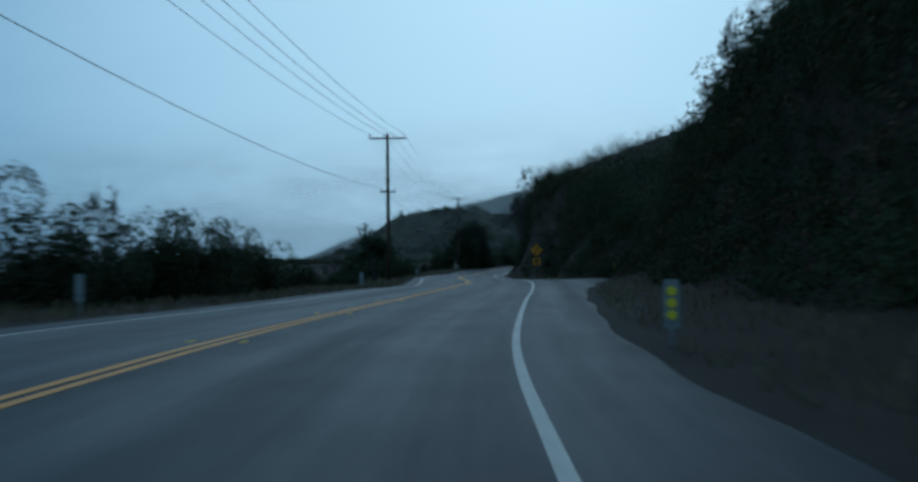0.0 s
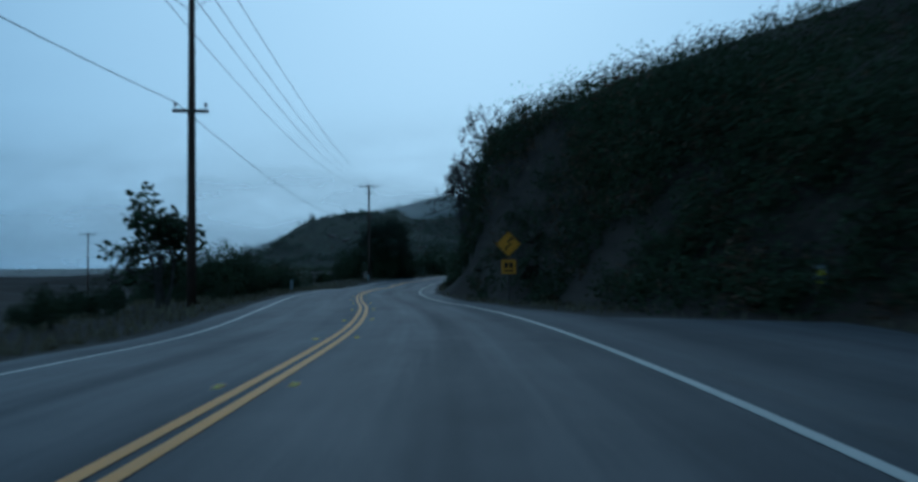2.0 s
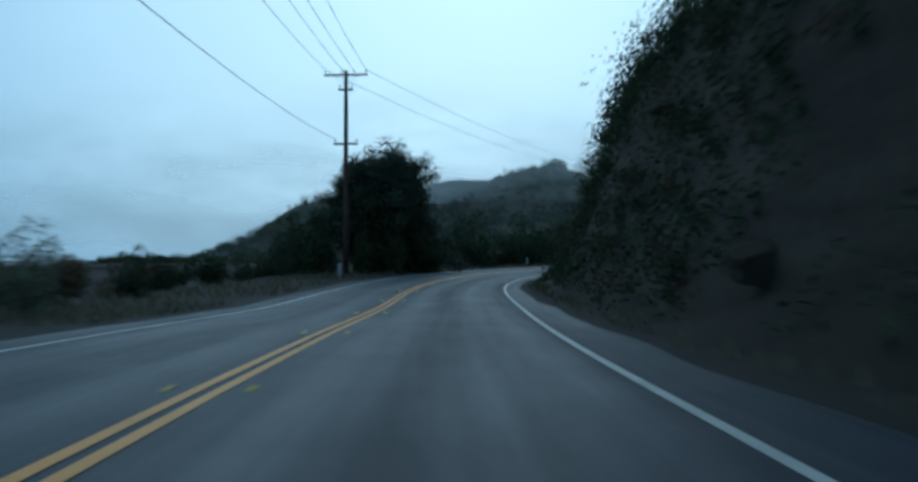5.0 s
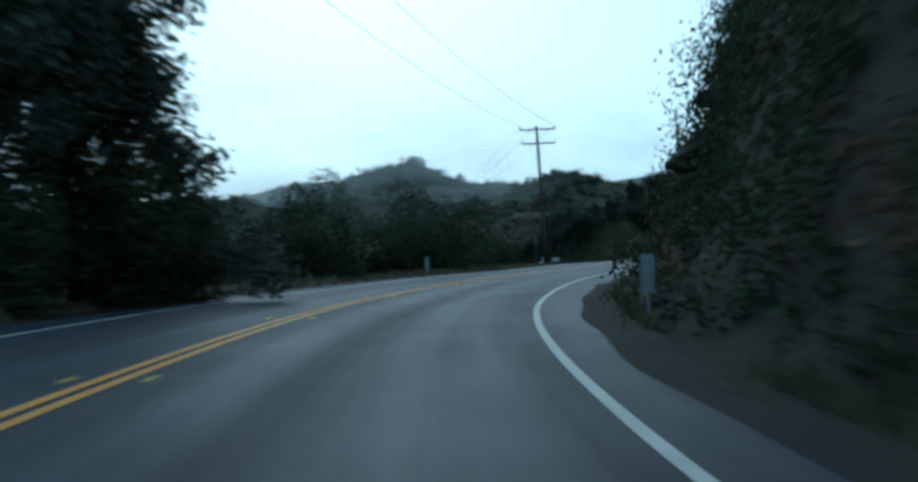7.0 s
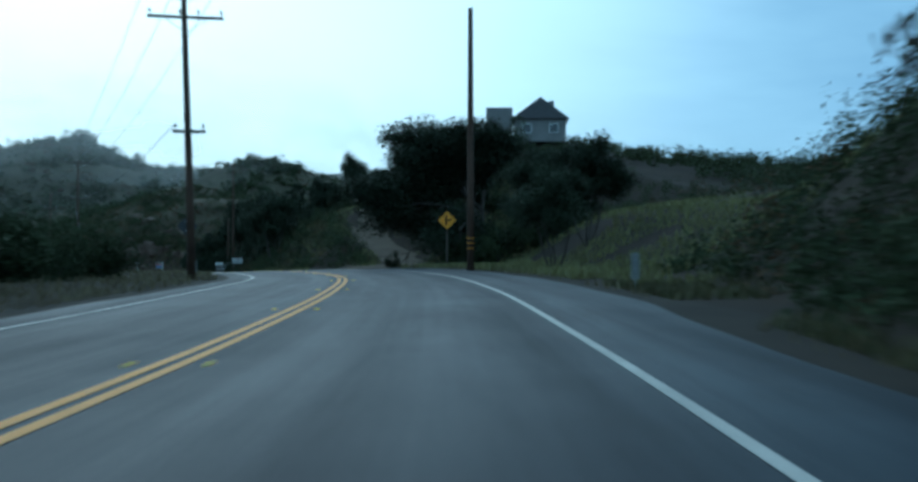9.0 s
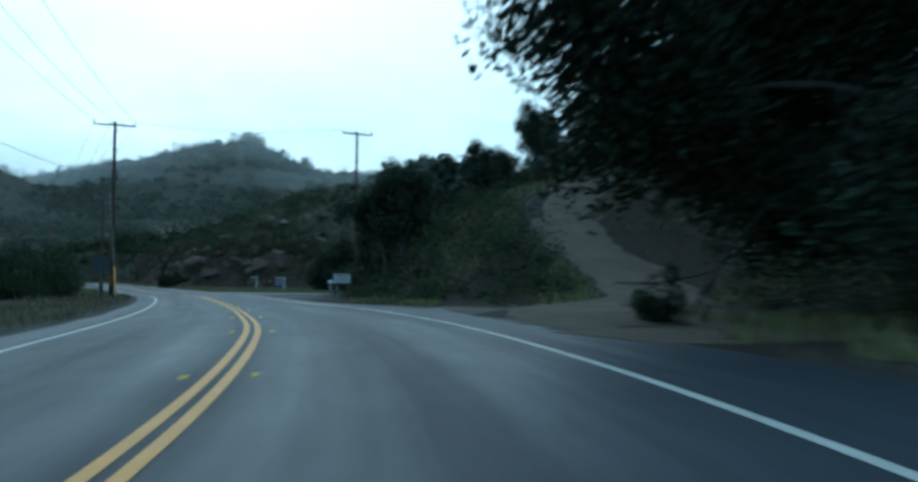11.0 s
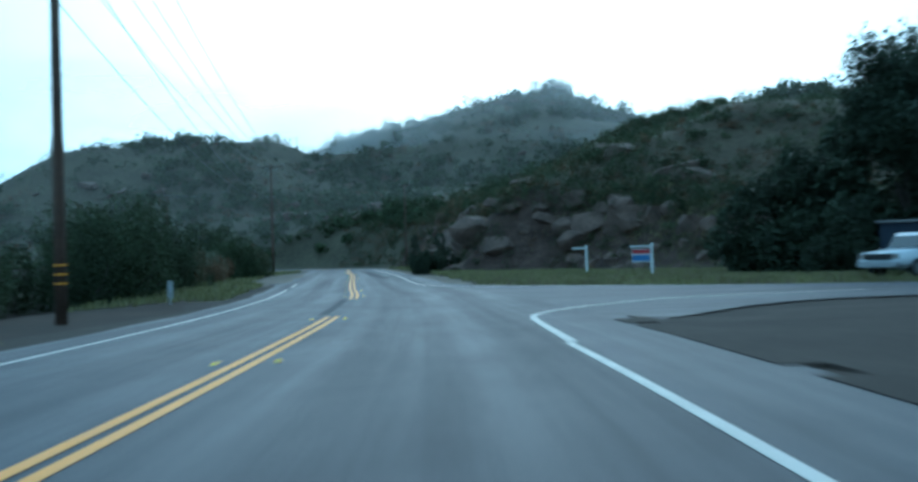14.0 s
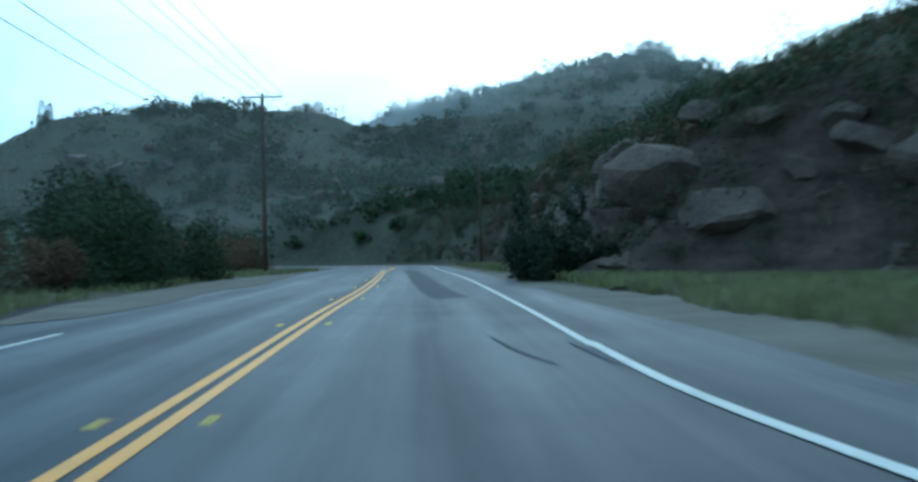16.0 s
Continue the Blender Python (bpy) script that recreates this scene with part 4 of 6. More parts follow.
def diamond(half, r=0.04, cz=0.0):
    pts = []
    for k in range(4):
        a = math.pi / 2 * k
        c = Vector((math.cos(a), math.sin(a))) * (half - r * 1.4)
        for j in (-1, 0, 1):
            w = a + j * math.pi / 4
            pts.append((c.x + r * math.cos(w), c.y + r * math.sin(w) + cz))
    return pts


def rounded(w, h, r=0.03, cz=0.0):
    pts = []
    for k, (sx, sz) in enumerate(((1, 1), (-1, 1), (-1, -1), (1, -1))):
        for j in range(3):
            a = math.pi / 2 * k + math.pi / 4 * j
            pts.append((sx * (w / 2 - r) + r * math.cos(a), cz + sz * (h / 2 - r) + r * math.sin(a)))
    return pts


def stroke_bm(points, width, y, head=0.0):
    """A band along points in the xz plane, with an arrow head at its end."""
    bm = bmesh.new()
    p = [Vector((x, 0, z)) for x, z in points]
    rows = []
    for i, q in enumerate(p):
        d = (p[min(i + 1, len(p) - 1)] - p[max(i - 1, 0)]).normalized()
        n = Vector((-d.z, 0, d.x)) * width / 2
        rows.append((bm.verts.new(q + n + Vector((0, y, 0))), bm.verts.new(q - n + Vector((0, y, 0)))))
    for a, b in zip(rows, rows[1:]):
        bm.faces.new((a[0], a[1], b[1], b[0]))
    if head:
        d = (p[-1] - p[-2]).normalized()
        n = Vector((-d.z, 0, d.x))
        bm.faces.new([bm.verts.new(q + Vector((0, y, 0))) for q in (p[-1] + n * head, p[-1] - n * head, p[-1] + d * head * 1.4)])
    bmesh.ops.recalc_face_normals(bm, faces=bm.faces[:])
    return bm


def sign_post(parent, height, at=(0, 0.05), mat=None):
    bm = box_bm((0.09, 0.09, height), (at[0], at[1], height / 2), bevel=0.008)
    return part("post", bm, mat or ARM_WOOD, parent, "weathered wooden post")


def facing(s, extra=0):
    return heading(s) + extra


def winding_sign():
    g = on_road(81.7, 6.05)
    z = float(ground_level(g[0], g[1])[0])
    top = on_road(81.7, 6.0)[2]
    sg = thing("warning_sign", (g[0], g[1], z), "yellow diamond winding-road sign with advisory speed plate on a post", "road sign", turn=facing(83))
    c = top - z + 2.4
    sign_post(sg, c + .4)
    plate = part("diamond_plate", plate_bm(diamond(0.54, cz=c)), SIGN_YELLOW, sg, "faded yellow diamond plate")
    part("border", stroke_bm([(x * .93, c + (z0 - c) * .93) for x, z0 in diamond(0.54, cz=c)] + [(diamond(0.54, cz=c)[0][0] * .93, c)], 0.02, -0.004), SIGN_BLACK, plate)
    part("arrow", stroke_bm([(-.10, c - .28), (-.10, c - .13), (.11, c + .0), (-.05, c + .10), (.10, c + .20)], 0.075, -0.005, head=0.10), SIGN_BLACK, plate, "black winding arrow")
    low = part("speed_plate", plate_bm(rounded(0.60, 0.58, cz=c - .93)), SIGN_YELLOW, sg, "yellow advisory speed plate")
    for k, (w, dz) in enumerate(((.16, .06), (.16, .06), (.36, -.17))):
        bm = box_bm((w if k < 2 else w, 0.003, .22 if k < 2 else .07), ((-.1 if k == 0 else .1) if k < 2 else 0, -0.004, c - .93 + dz))
        part("legend_bar", bm, SIGN_BLACK, low)


def side_road_sign():
    x, y = 47.7, 243.5
    z = float(ground_level(x, y)[0])
    c = 2.8 + float(on_road(255, 0)[2]) - z
    sg = thing("warning_sign", (x, y, z), "yellow diamond side-road warning sign on a wooden post", "road sign", turn=facing(236, -2))
    sign_post(sg, c + .3)
    plate = part("diamond_plate", plate_bm(diamond(0.50, cz=c)), SIGN_YELLOW, sg, "faded yellow diamond plate")
    part("symbol_stem", stroke_bm([(-.06, c - .26), (-.06, c + .28)], 0.09, -0.005), SIGN_BLACK, plate, "black side-road symbol")
    part("symbol_branch", stroke_bm([(-.04, c), (.25, c + .02)], 0.08, -0.007), SIGN_BLACK, plate)


def back_sign():
    x, y = 35.9, 252.0
    z = float(ground_level(x, y)[0])
    sg = thing("warning_sign", (x, y, z), "back of a dark metal diamond sign on a wooden post", "road sign", turn=facing(262, 180))
    sign_post(sg, 3.2)
    part("diamond_plate", plate_bm(diamond(0.57, cz=2.7)), DARK_STEEL, sg, "dull dark metal back of the plate")
    for dz in (-.25, .25):
        part("bracket", box_bm((.3, .03, .05), (0, .09, 2.7 + dz), bevel=.005), GALVANISED, sg)


def square_sign_back():
    x, y = 39.3, 293.4
    z = float(ground_level(x, y)[0])
    sg = thing("traffic_sign", (x, y, z), "grey metal back of a square sign among the bushes", "road sign", turn=facing(303, 180))
    c = 2.2 - z
    part("post", box_bm((.09, .09, c + .3), (0, -.05, (c + .3) / 2), bevel=.008), ARM_WOOD, sg, "weathered wooden post")
    part("plate", plate_bm(rounded(.86, .78, .05, c), .008), DARK_STEEL, sg, "dull grey metal plate")


def paddle_post(s, off, label, reflective=False, height=0.82, width=0.20):
    """A slim white roadside marker post."""
    g = on_road(s, off)
    z = float(ground_level(g[0], g[1])[0])
    p = thing("marker_post", (g[0], g[1], z), label, "marker post", "white marker posts along the road", facing(s, 3))
    part("stake", box_bm((.05, .035, height), (0, .03, height / 2), bevel=.004), GALVANISED, p, "steel stake")
    plate = part("plate", plate_bm(rounded(width, .62, .03, height - .28), .012), POST_PLATE, p, "white plate")
    if reflective:
        for k in range(3):
            bm = bmesh.new()
            bmesh.ops.create_cone(bm, cap_ends=True, segments=16, radius1=.065, radius2=.058, depth=.012, matrix=Matrix.Translation((0, -.012, height - .12 - .15 * k)) @ Matrix.Rotation(math.pi / 2, 4, "X"))
            part("reflector", bm, REFLECTOR, plate, "round yellow reflector")
    else:
        part("bar", box_bm((width * .45, .004, .26), (0, -.004, height - .24)), GALVANISED, plate, "dull grey reflective bar")
    return p


winding_sign()
square_sign_back()
side_road_sign()
back_sign()
paddle_post(12.7, 5.75, "white marker post with three round yellow reflectors on the shoulder", True)
for s, off, high in ((7.6, 6.9, .82), (171, 5.5, .95), (224, 7.0, .82)):
    paddle_post(s, off, "plain white marker post at the foot of the bank", height=high)
paddle_post(59.8, 8.9, "white marker post with yellow reflectors in the pullout", True)
for s, off in ((21.5, -6.0), (51.6, -5.2), (107.5, -4.9), (162.5, -5.3), (203, -5.7), (252, -5.7), (348.7, -6.4)):
    paddle_post(s, off, "plain white marker post on the outer verge")


def notice_board():
    z = float(ground_level(53.6, 299)[0])
    c = .45 + 1.0 + float(on_road(309, 0)[2]) - z - .05
    b = thing("notice_board", (53.6, 299.0, z), "white notice board with grey lettering lines on two posts", "notice board", turn=facing(306, -4))
    for x in (-.42, .42):
        part("post", box_bm((.07, .07, c + .3), (x, .05, (c + .3) / 2), bevel=.006), ARM_WOOD, b)
    plate = part("panel", plate_bm(rounded(1.04, .58, .02, c - .06), .02), WHITE_PLATE, b, "white painted panel")
    for k in range(5):
        part("legend_bar", box_bm((.84 - .12 * (k % 3), .003, .04), (0, -.004, c + .13 - .1 * k)), RED_PAINT if k == 0 else GALVANISED, plate)


def hanging_sign(x, y, turn, label, h, arm, panel, cols):
    z = float(ground_level(x, y)[0])
    g = thing("hanging_sign", (x, y, z), label, "yard sign", "yard signs on the grass corner", turn)
    part("post", box_bm((.11, .11, h), (0, 0, h / 2), bevel=.01), WHITE_PLATE, g, "white painted post")
    part("cap", box_bm((.15, .15, .05), (0, 0, h + .02), bevel=.01), WHITE_PLATE, g)
    part("arm", box_bm((arm, .09, .09), (-arm / 2, 0, h - .12), bevel=.008), WHITE_PLATE, g, "white painted arm")
    if panel:
        w, hh = panel
        for xx in (-.25, .25):
            v, f = tube([(-arm / 2 + xx * w, 0, h - .16), (-arm / 2 + xx * w, 0, h - .26)], [.008, .008], 5)
            mesh_object("hook", v, f, GALVANISED, g)
        board = part("panel", box_bm((w, .03, hh), (-arm / 2, 0, h - .26 - hh / 2), bevel=.005), WHITE_PLATE, g, "hanging panel")
        part("colour_band", box_bm((w * .98, .002, hh * .32), (-arm / 2, -.019, h - .26 - hh * .2)), cols[0], board)
        part("colour_band", box_bm((w * .98, .002, hh * .48), (-arm / 2, -.019, h - .26 - hh * .68)), cols[1], board)


notice_board()
hanging_sign(57.1, 362.9, facing(350), "white yard-sign post with an empty arm on the grass", 1.75, .85, None, None)
hanging_sign(59.45, 356.1, facing(350), "white yard-sign post with a red and blue hanging panel", 1.75, 1.15, (.95, .68), (RED_PAINT, BLUE_PAINT))


# ---- things beside the side road ----
def mailbox(x, y, turn):
    z = float(ground_level(x, y)[0])
    m = thing("mailbox", (x, y, z), "metal mailbox on a pale stuccoed pillar beside the side road", "mailbox", "mailboxes by the side road", turn)
    part("pillar", box_bm((.2, .2, 1.0), (0, 0, .5), bevel=.02), STUCCO, m, "pale stuccoed pillar")
    prof = [(-.1, 0), (.1, 0), (.1, .13)] + [(.1 * math.cos(a), .13 + .1 * math.sin(a)) for a in np.linspace(.3, math.pi - .3, 6)] + [(-.1, .13)]
    bm = plate_bm(prof, .5)
    bm.transform(Matrix.Translation((0, -.25, 1.0)))
    body = part("box", bm, WHITE_PLATE, m, "white rounded box")
    part("flag", box_bm((.01, .05, .16), (.108, -.05, 1.14)), RED_PAINT, body, "small red flag")


mailbox(56.75, 317.0, 20)
mailbox(57.4, 317.6, 26)


def slat_sign():
    x, y = 58.55, 316.3
    z = float(ground_level(x, y)[0])
    g = thing("direction_sign", (x, y, z), "stack of narrow white name boards on a post", "sign", turn=facing(308, -12))
    part("post", box_bm((.1, .1, 1.9), (0, .07, .95), bevel=.008), ARM_WOOD, g)
    for k in range(4):
        b = part("name_board", box_bm((.44, .03, .14), (0, 0, 1.75 - .29 * k), bevel=.005), WHITE_PLATE, g, "white painted board")
        part("legend_bar", box_bm((.32, .003, .04), (0, -.017, 1.75 - .29 * k)), GALVANISED, b)


slat_sign()


def pickup(x, y, turn):
    z = float(ground_level(x, y)[0])
    p = thing("pickup_truck", (x, y, z), "white pickup truck parked under the dark trees", "pickup truck", turn=turn)

    def body_bm(profile, w, inset=0.0):
        bm = plate_bm(profile, w)
        bm.transform(Matrix.Translation((0, -w / 2, 0)))
        bmesh.ops.bevel(bm, geom=bm.edges[:], offset=.05, segments=2, affect="EDGES")
        return bm

    part("body", body_bm([(-2.6, .42), (2.55, .42), (2.65, .6), (2.6, .95), (1.35, 1.08), (-.55, 1.1), (-.6, 1.02), (-2.65, 1.02), (-2.68, .6)], 1.85), CAR_PAINT, p, "white body with an open bed", True)
    part("cab", body_bm([(-.55, 1.05), (1.3, 1.05), (.75, 1.68), (-.4, 1.72)], 1.6), CAR_PAINT, p, "white cab", True)
    for y0 in (-.815, .815):
        part("side_window", box_bm((1.0, .02, .4), (.2, y0, 1.38), bevel=.01), DARK_GLASS, p, "dark side window")
    bm = box_bm((.02, 1.4, .55), (1.07, 0, 1.36), rot=Matrix.Rotation(radians(-42), 4, "Y"))
    part("windscreen", bm, DARK_GLASS, p, "dark windscreen")
    part("bumper", box_bm((.16, 1.8, .2), (2.66, 0, .55), bevel=.03), GALVANISED, p)
    part("grille", box_bm((.05, 1.2, .24), (2.64, 0, .82), bevel=.01), SIGN_BLACK, p)
    for y0 in (-.72, .72):
        part("headlight", box_bm((.06, .3, .2), (2.62, y0, .84), bevel=.02), GLASS_INSULATOR, p, "headlight")
    for wx in (-1.65, 1.7):
        for y0 in (-.84, .84):
            bm = bmesh.new()
            bmesh.ops.create_cone(bm, cap_ends=True, segments=24, radius1=.38, radius2=.38, depth=.24, matrix=Matrix.Translation((wx, y0, .38)) @ Matrix.Rotation(math.pi / 2, 4, "X"))
            wheel = part("wheel", bm, RUBBER, p, "black tyre")
            bm = bmesh.new()
            bmesh.ops.create_cone(bm, cap_ends=True, segments=20, radius1=.22, radius2=.2, depth=.27, matrix=Matrix.Translation((wx, y0, .38)) @ Matrix.Rotation(math.pi / 2, 4, "X"))
            part("rim", bm, GALVANISED, wheel)


pickup(66.5, 341.3, 205)


def dark_shed(x, y, turn):
    z = float(ground_level(x, y)[0])
    g = thing("shed", (x, y, z), "low dark blue-grey shed with a pale roof edge behind the pickup", "shed", turn=turn)
    part("wall", box_bm((6.2, 3, 2.2), (0, 0, 1.1), bevel=.02), SHED_PAINT, g, "dark blue-grey boarded walls")
    part("roof", box_bm((6.6, 3.4, .1), (0, 0, 2.27), bevel=.02), STUCCO, g, "flat roof with a pale edge")
    part("door", box_bm((2.4, .06, 1.9), (1.2, -1.53, .96), bevel=.01), SIGN_BLACK, g, "dark wide door")
    for k in range(12):
        part("board", box_bm((.5, .03, 2.15), (-2.83 + .515 * k, -1.512, 1.09), bevel=.008), SHED_PAINT, g)


dark_shed(70.5, 346.3, -27)


def hill_house(x, y, turn):
    z = float(ground_level(x, y)[0]) - .3
    h = thing("house", (x, y, z), "small grey stucco house with a gabled roof on the hill", "house", turn=turn)
    part("wall", box_bm((6.4, 7, 3.0), (0, 0, 1.5), bevel=.03), STUCCO, h, "grey stucco walls")
    bm = bmesh.new()
    pr = [(-3.6, 2.9), (3.6, 2.9), (0, 5.6)]
    a = [bm.verts.new((px, -3.9, pz)) for px, pz in pr]
    b = [bm.verts.new((px, 3.9, pz)) for px, pz in pr]
    bm.faces.new(a), bm.faces.new(b[::-1])
    for k in range(3):
        bm.faces.new((a[k], b[k], b[(k + 1) % 3], a[(k + 1) % 3]))
    bmesh.ops.recalc_face_normals(bm, faces=bm.faces[:])
    roof = part("roof", bm, ROOFING, h, "dark gabled roof")
    part("chimney", box_bm((.7, .7, 2.0), (1.6, 1.4, 4.9), bevel=.02), STUCCO, roof)
    part("side_wing", box_bm((3.4, 5, 4.6), (-5.2, .6, 2.3), bevel=.03), STUCCO, h, "flat-roofed side wing")
    for k in (-1.7, 1.7):
        w = part("window", box_bm((1.2, .08, 1.2), (k, -3.52, 1.7), bevel=.02), WHITE_PLATE, h, "white framed window")
        part("pane", box_bm((1.0, .03, 1.0), (k, -3.57, 1.7)), DARK_GLASS, w)


hill_house(94.6, 302, -33)


# ---- plants ----
RNG = np.random.default_rng(7)


def leaf_quads(centres, sizes, rng, droop=0.0, aspect=0.5):
    """Small pointed leaves or sprays at the given centres, each turned its own way."""
    n = len(centres)
    a = rng.normal(size=(n, 3))
    a[:, 2] = a[:, 2] * 0.7 - droop
    a /= np.linalg.norm(a, axis=1)[:, None]
    b = np.cross(a, rng.normal(size=(n, 3)))
    b /= np.linalg.norm(b, axis=1)[:, None] + 1e-9
    s = np.broadcast_to(np.asarray(sizes, float), (n,))[:, None]
    return np.stack([centres - a * s, centres + b * s * aspect + a * s * 0.1, centres + a * s, centres - b * s * aspect + a * s * 0.1], 1)


def clump_points(rng, n, lumps=6, flat=0.75):
    """Points in an uneven unit clump that stands on z = 0 and is about one wide and high."""
    mids = rng.normal(size=(lumps, 3)) * (0.42, 0.42, 0.30) + (0, 0, 0.5)
    rad = rng.uniform(0.28, 0.5, lumps)
    k = rng.integers(0, lumps, n)
    d = rng.normal(size=(n, 3))
    d /= np.linalg.norm(d, axis=1)[:, None]
    p = mids[k] + d * (rad[k] * rng.uniform(0.55, 1.08, n) ** 0.6)[:, None]
    p[:, 2] = np.abs(p[:, 2]) * flat / 0.75
    return p


def scatter_clumps(name, places, radii, per, size, mat, rng, label, flat=0.8, category="shrubs", kind="stuff"):
    """One cover of many shrubs, joined: places (n, 3), radii (n)."""
    kinds = [clump_points(rng, per, 5 + k % 3, flat) for k in range(12)]
    out = []
    for c, r in zip(places, radii):
        w = rng.uniform(0, 2 * math.pi)
        p = kinds[rng.integers(0, 12)] * (r * rng.uniform(.85, 1.2), r * rng.uniform(.85, 1.2), r * rng.uniform(.8, 1.2))
        p = np.stack([p[:, 0] * math.cos(w) - p[:, 1] * math.sin(w), p[:, 0] * math.sin(w) + p[:, 1] * math.cos(w), p[:, 2]], 1)
        out.append(p + c)
    pts = np.concatenate(out)
    ob = quads_object(name, leaf_quads(pts, size * rng.uniform(.6, 1.3, len(pts)), rng), mat)
    return tagged(ob, label, category, kind=kind)


def branch(rng, p, d, length, r, depth, pieces, tips, wander=0.25, kids=(2, 3), shrink=0.68, up=0.12, thin=0.0):
    pts, rad = [Vector(p)], [r]
    q, v = Vector(p), Vector(d).normalized()
    for k in range(4):
        v = (v + Vector(rng.normal(size=3)) * wander * 0.5 + Vector((0, 0, up * 0.3))).normalized()
        q = q + v * length / 4
        pts.append(q.copy())
        rad.append(max(thin, r * (1 - 0.42 * (k + 1) / 4)))
    pieces.append(tube(pts, rad, 6 if r > .03 else 4, caps=False))
    if depth == 0:
        tips.append(q.copy())
        tips.append(pts[2].copy())
        return
    for _ in range(int(rng.integers(kids[0], kids[1] + 1))):
        w = (v + Vector(rng.normal(size=3)) * 0.62 + Vector((0, 0, up))).normalized()
        branch(rng, pts[int(rng.integers(2, 5))], w, length * shrink * rng.uniform(.8, 1.15), r * .55, depth - 1, pieces, tips, wander, kids, shrink, up, thin)


def tree_template(name, label, category, seed, height, spread, leaves, leaf_size, mat, stems=1, depth=3, crown_low=0.25, puff=0.9, group="", bark=None, lean=0.25, thin=0.0, kids=(2, 3)):
    """A tree with tapered trunk and limbs, and a crown of leaf sprays round the branch ends."""
    rng = np.random.default_rng(seed)
    t = thing(name, (0, 0, -60), label, category, group)
    pieces, tips = [], []
    for k in range(stems):
        w = 2 * math.pi * (k + rng.uniform(0, .5)) / stems
        out = Vector((math.cos(w) * lean * (stems > 1), math.sin(w) * lean * (stems > 1), 1))
        branch(rng, (0.12 * math.cos(w) * (stems > 1), .12 * math.sin(w) * (stems > 1), -.15), out, height * .42, height * .022 / math.sqrt(stems) + .02, depth, pieces, tips, up=.10, thin=thin, kids=kids)
    v, f = merged(pieces)
    v = np.array([tuple(q) for q in v])
    tp = np.array([tuple(q) for q in tips])
    width = max(np.abs(tp[:, :2]).max(), .1)
    sx, sz = spread / 2 / width * .86, height / max(tp[:, 2].max(), .1) * .93
    for arr in (v, tp):
        far = rise(arr[:, 2] / (height * .3 / sz))
        arr[:, :2] *= (1 + (sx - 1) * far)[:, None]
        arr[:, 2] *= sz
    mesh_object("trunk", v, f, bark or BARK, t, smooth=True)
    if leaves:
        tp = tp[tp[:, 2] > crown_low * height]
        k = rng.integers(0, len(tp), leaves)
        d = rng.normal(size=(leaves, 3))
        d /= np.linalg.norm(d, axis=1)[:, None]
        p = tp[k] + d * (rng.uniform(0, 1, leaves) ** .5 * puff)[:, None] * (1, 1, .8)
        p = p[p[:, 2] > crown_low * height * .5]
        quads_object("crown", leaf_quads(p, leaf_size * rng.uniform(.6, 1.35, len(p)), rng, .2), mat, t)
    return t


def shrub_template(name, label, seed, leaves, leaf_size, mat, group="", lumps=9):
    """A shrub one metre in half-width and two high: short stems and a lumpy crown."""
    rng = np.random.default_rng(seed)
    t = thing(name, (0, 0, -60), label, "shrub", group)
    pieces, tips = [], []
    for k in range(5):
        w = 2 * math.pi * k / 5 + rng.uniform(0, 1)
        branch(rng, (.08 * math.cos(w), .08 * math.sin(w), -.1), Vector((math.cos(w) * .6, math.sin(w) * .6, 1)), .9, .03, 1, pieces, tips)
    v, f = merged(pieces)
    mesh_object("stem", v, f, BARK, t)
    p = clump_points(rng, leaves, lumps, .8) * (1.25, 1.25, 1.75)
    extra = np.array([tuple(q) for q in tips])
    k = rng.integers(0, len(extra), leaves // 5)
    p = np.concatenate([p, extra[k] + rng.normal(size=(len(k), 3)) * .16])
    quads_object("crown", leaf_quads(p, leaf_size * rng.uniform(.6, 1.35, len(p)), rng), mat, t)
    return t


PLACED = set()


def plant(template, x, y, scale=(1, 1, 1), turn=0.0, label="", sink=0.05, z=None):
    """The template itself the first time, a copy afterwards."""
    z = float(ground_level(x, y)[0]) - sink if z is None else z
    m = Matrix.Translation((x, y, z)) @ pose(0, 0, 0, 0, 0, turn)
    if template not in PLACED:
        PLACED.add(template)
        template.matrix_world = m
        template.scale = scale
        ob = template
    else:
        ob = copy_thing(template, m)
        ob.scale = scale
    if label:
        tagged(ob, label)
    return ob


G = "roadside shrubs"
SHRUBS = [shrub_template("shrub", "dense dark green roadside shrub", 11 + k, 4200, .054, LEAF, G, 7 + 2 * k) for k in range(4)]
BROWN_SHRUBS = [shrub_template("shrub", "brown half-dry roadside shrub", 31 + k, 4600, .046, BROWN_LEAF, G) for k in range(2)]
SAGE_SHRUBS = [shrub_template("shrub", "pale grey-green sage shrub", 41, 3200, .05, SAGE_LEAF, G)]
BIG_SHRUBS = [shrub_template("shrub", "tall dense dark green shrub on the outer verge", 51 + k, 8000, .042, LEAF, G, 11 + 3 * k) for k in range(2)]
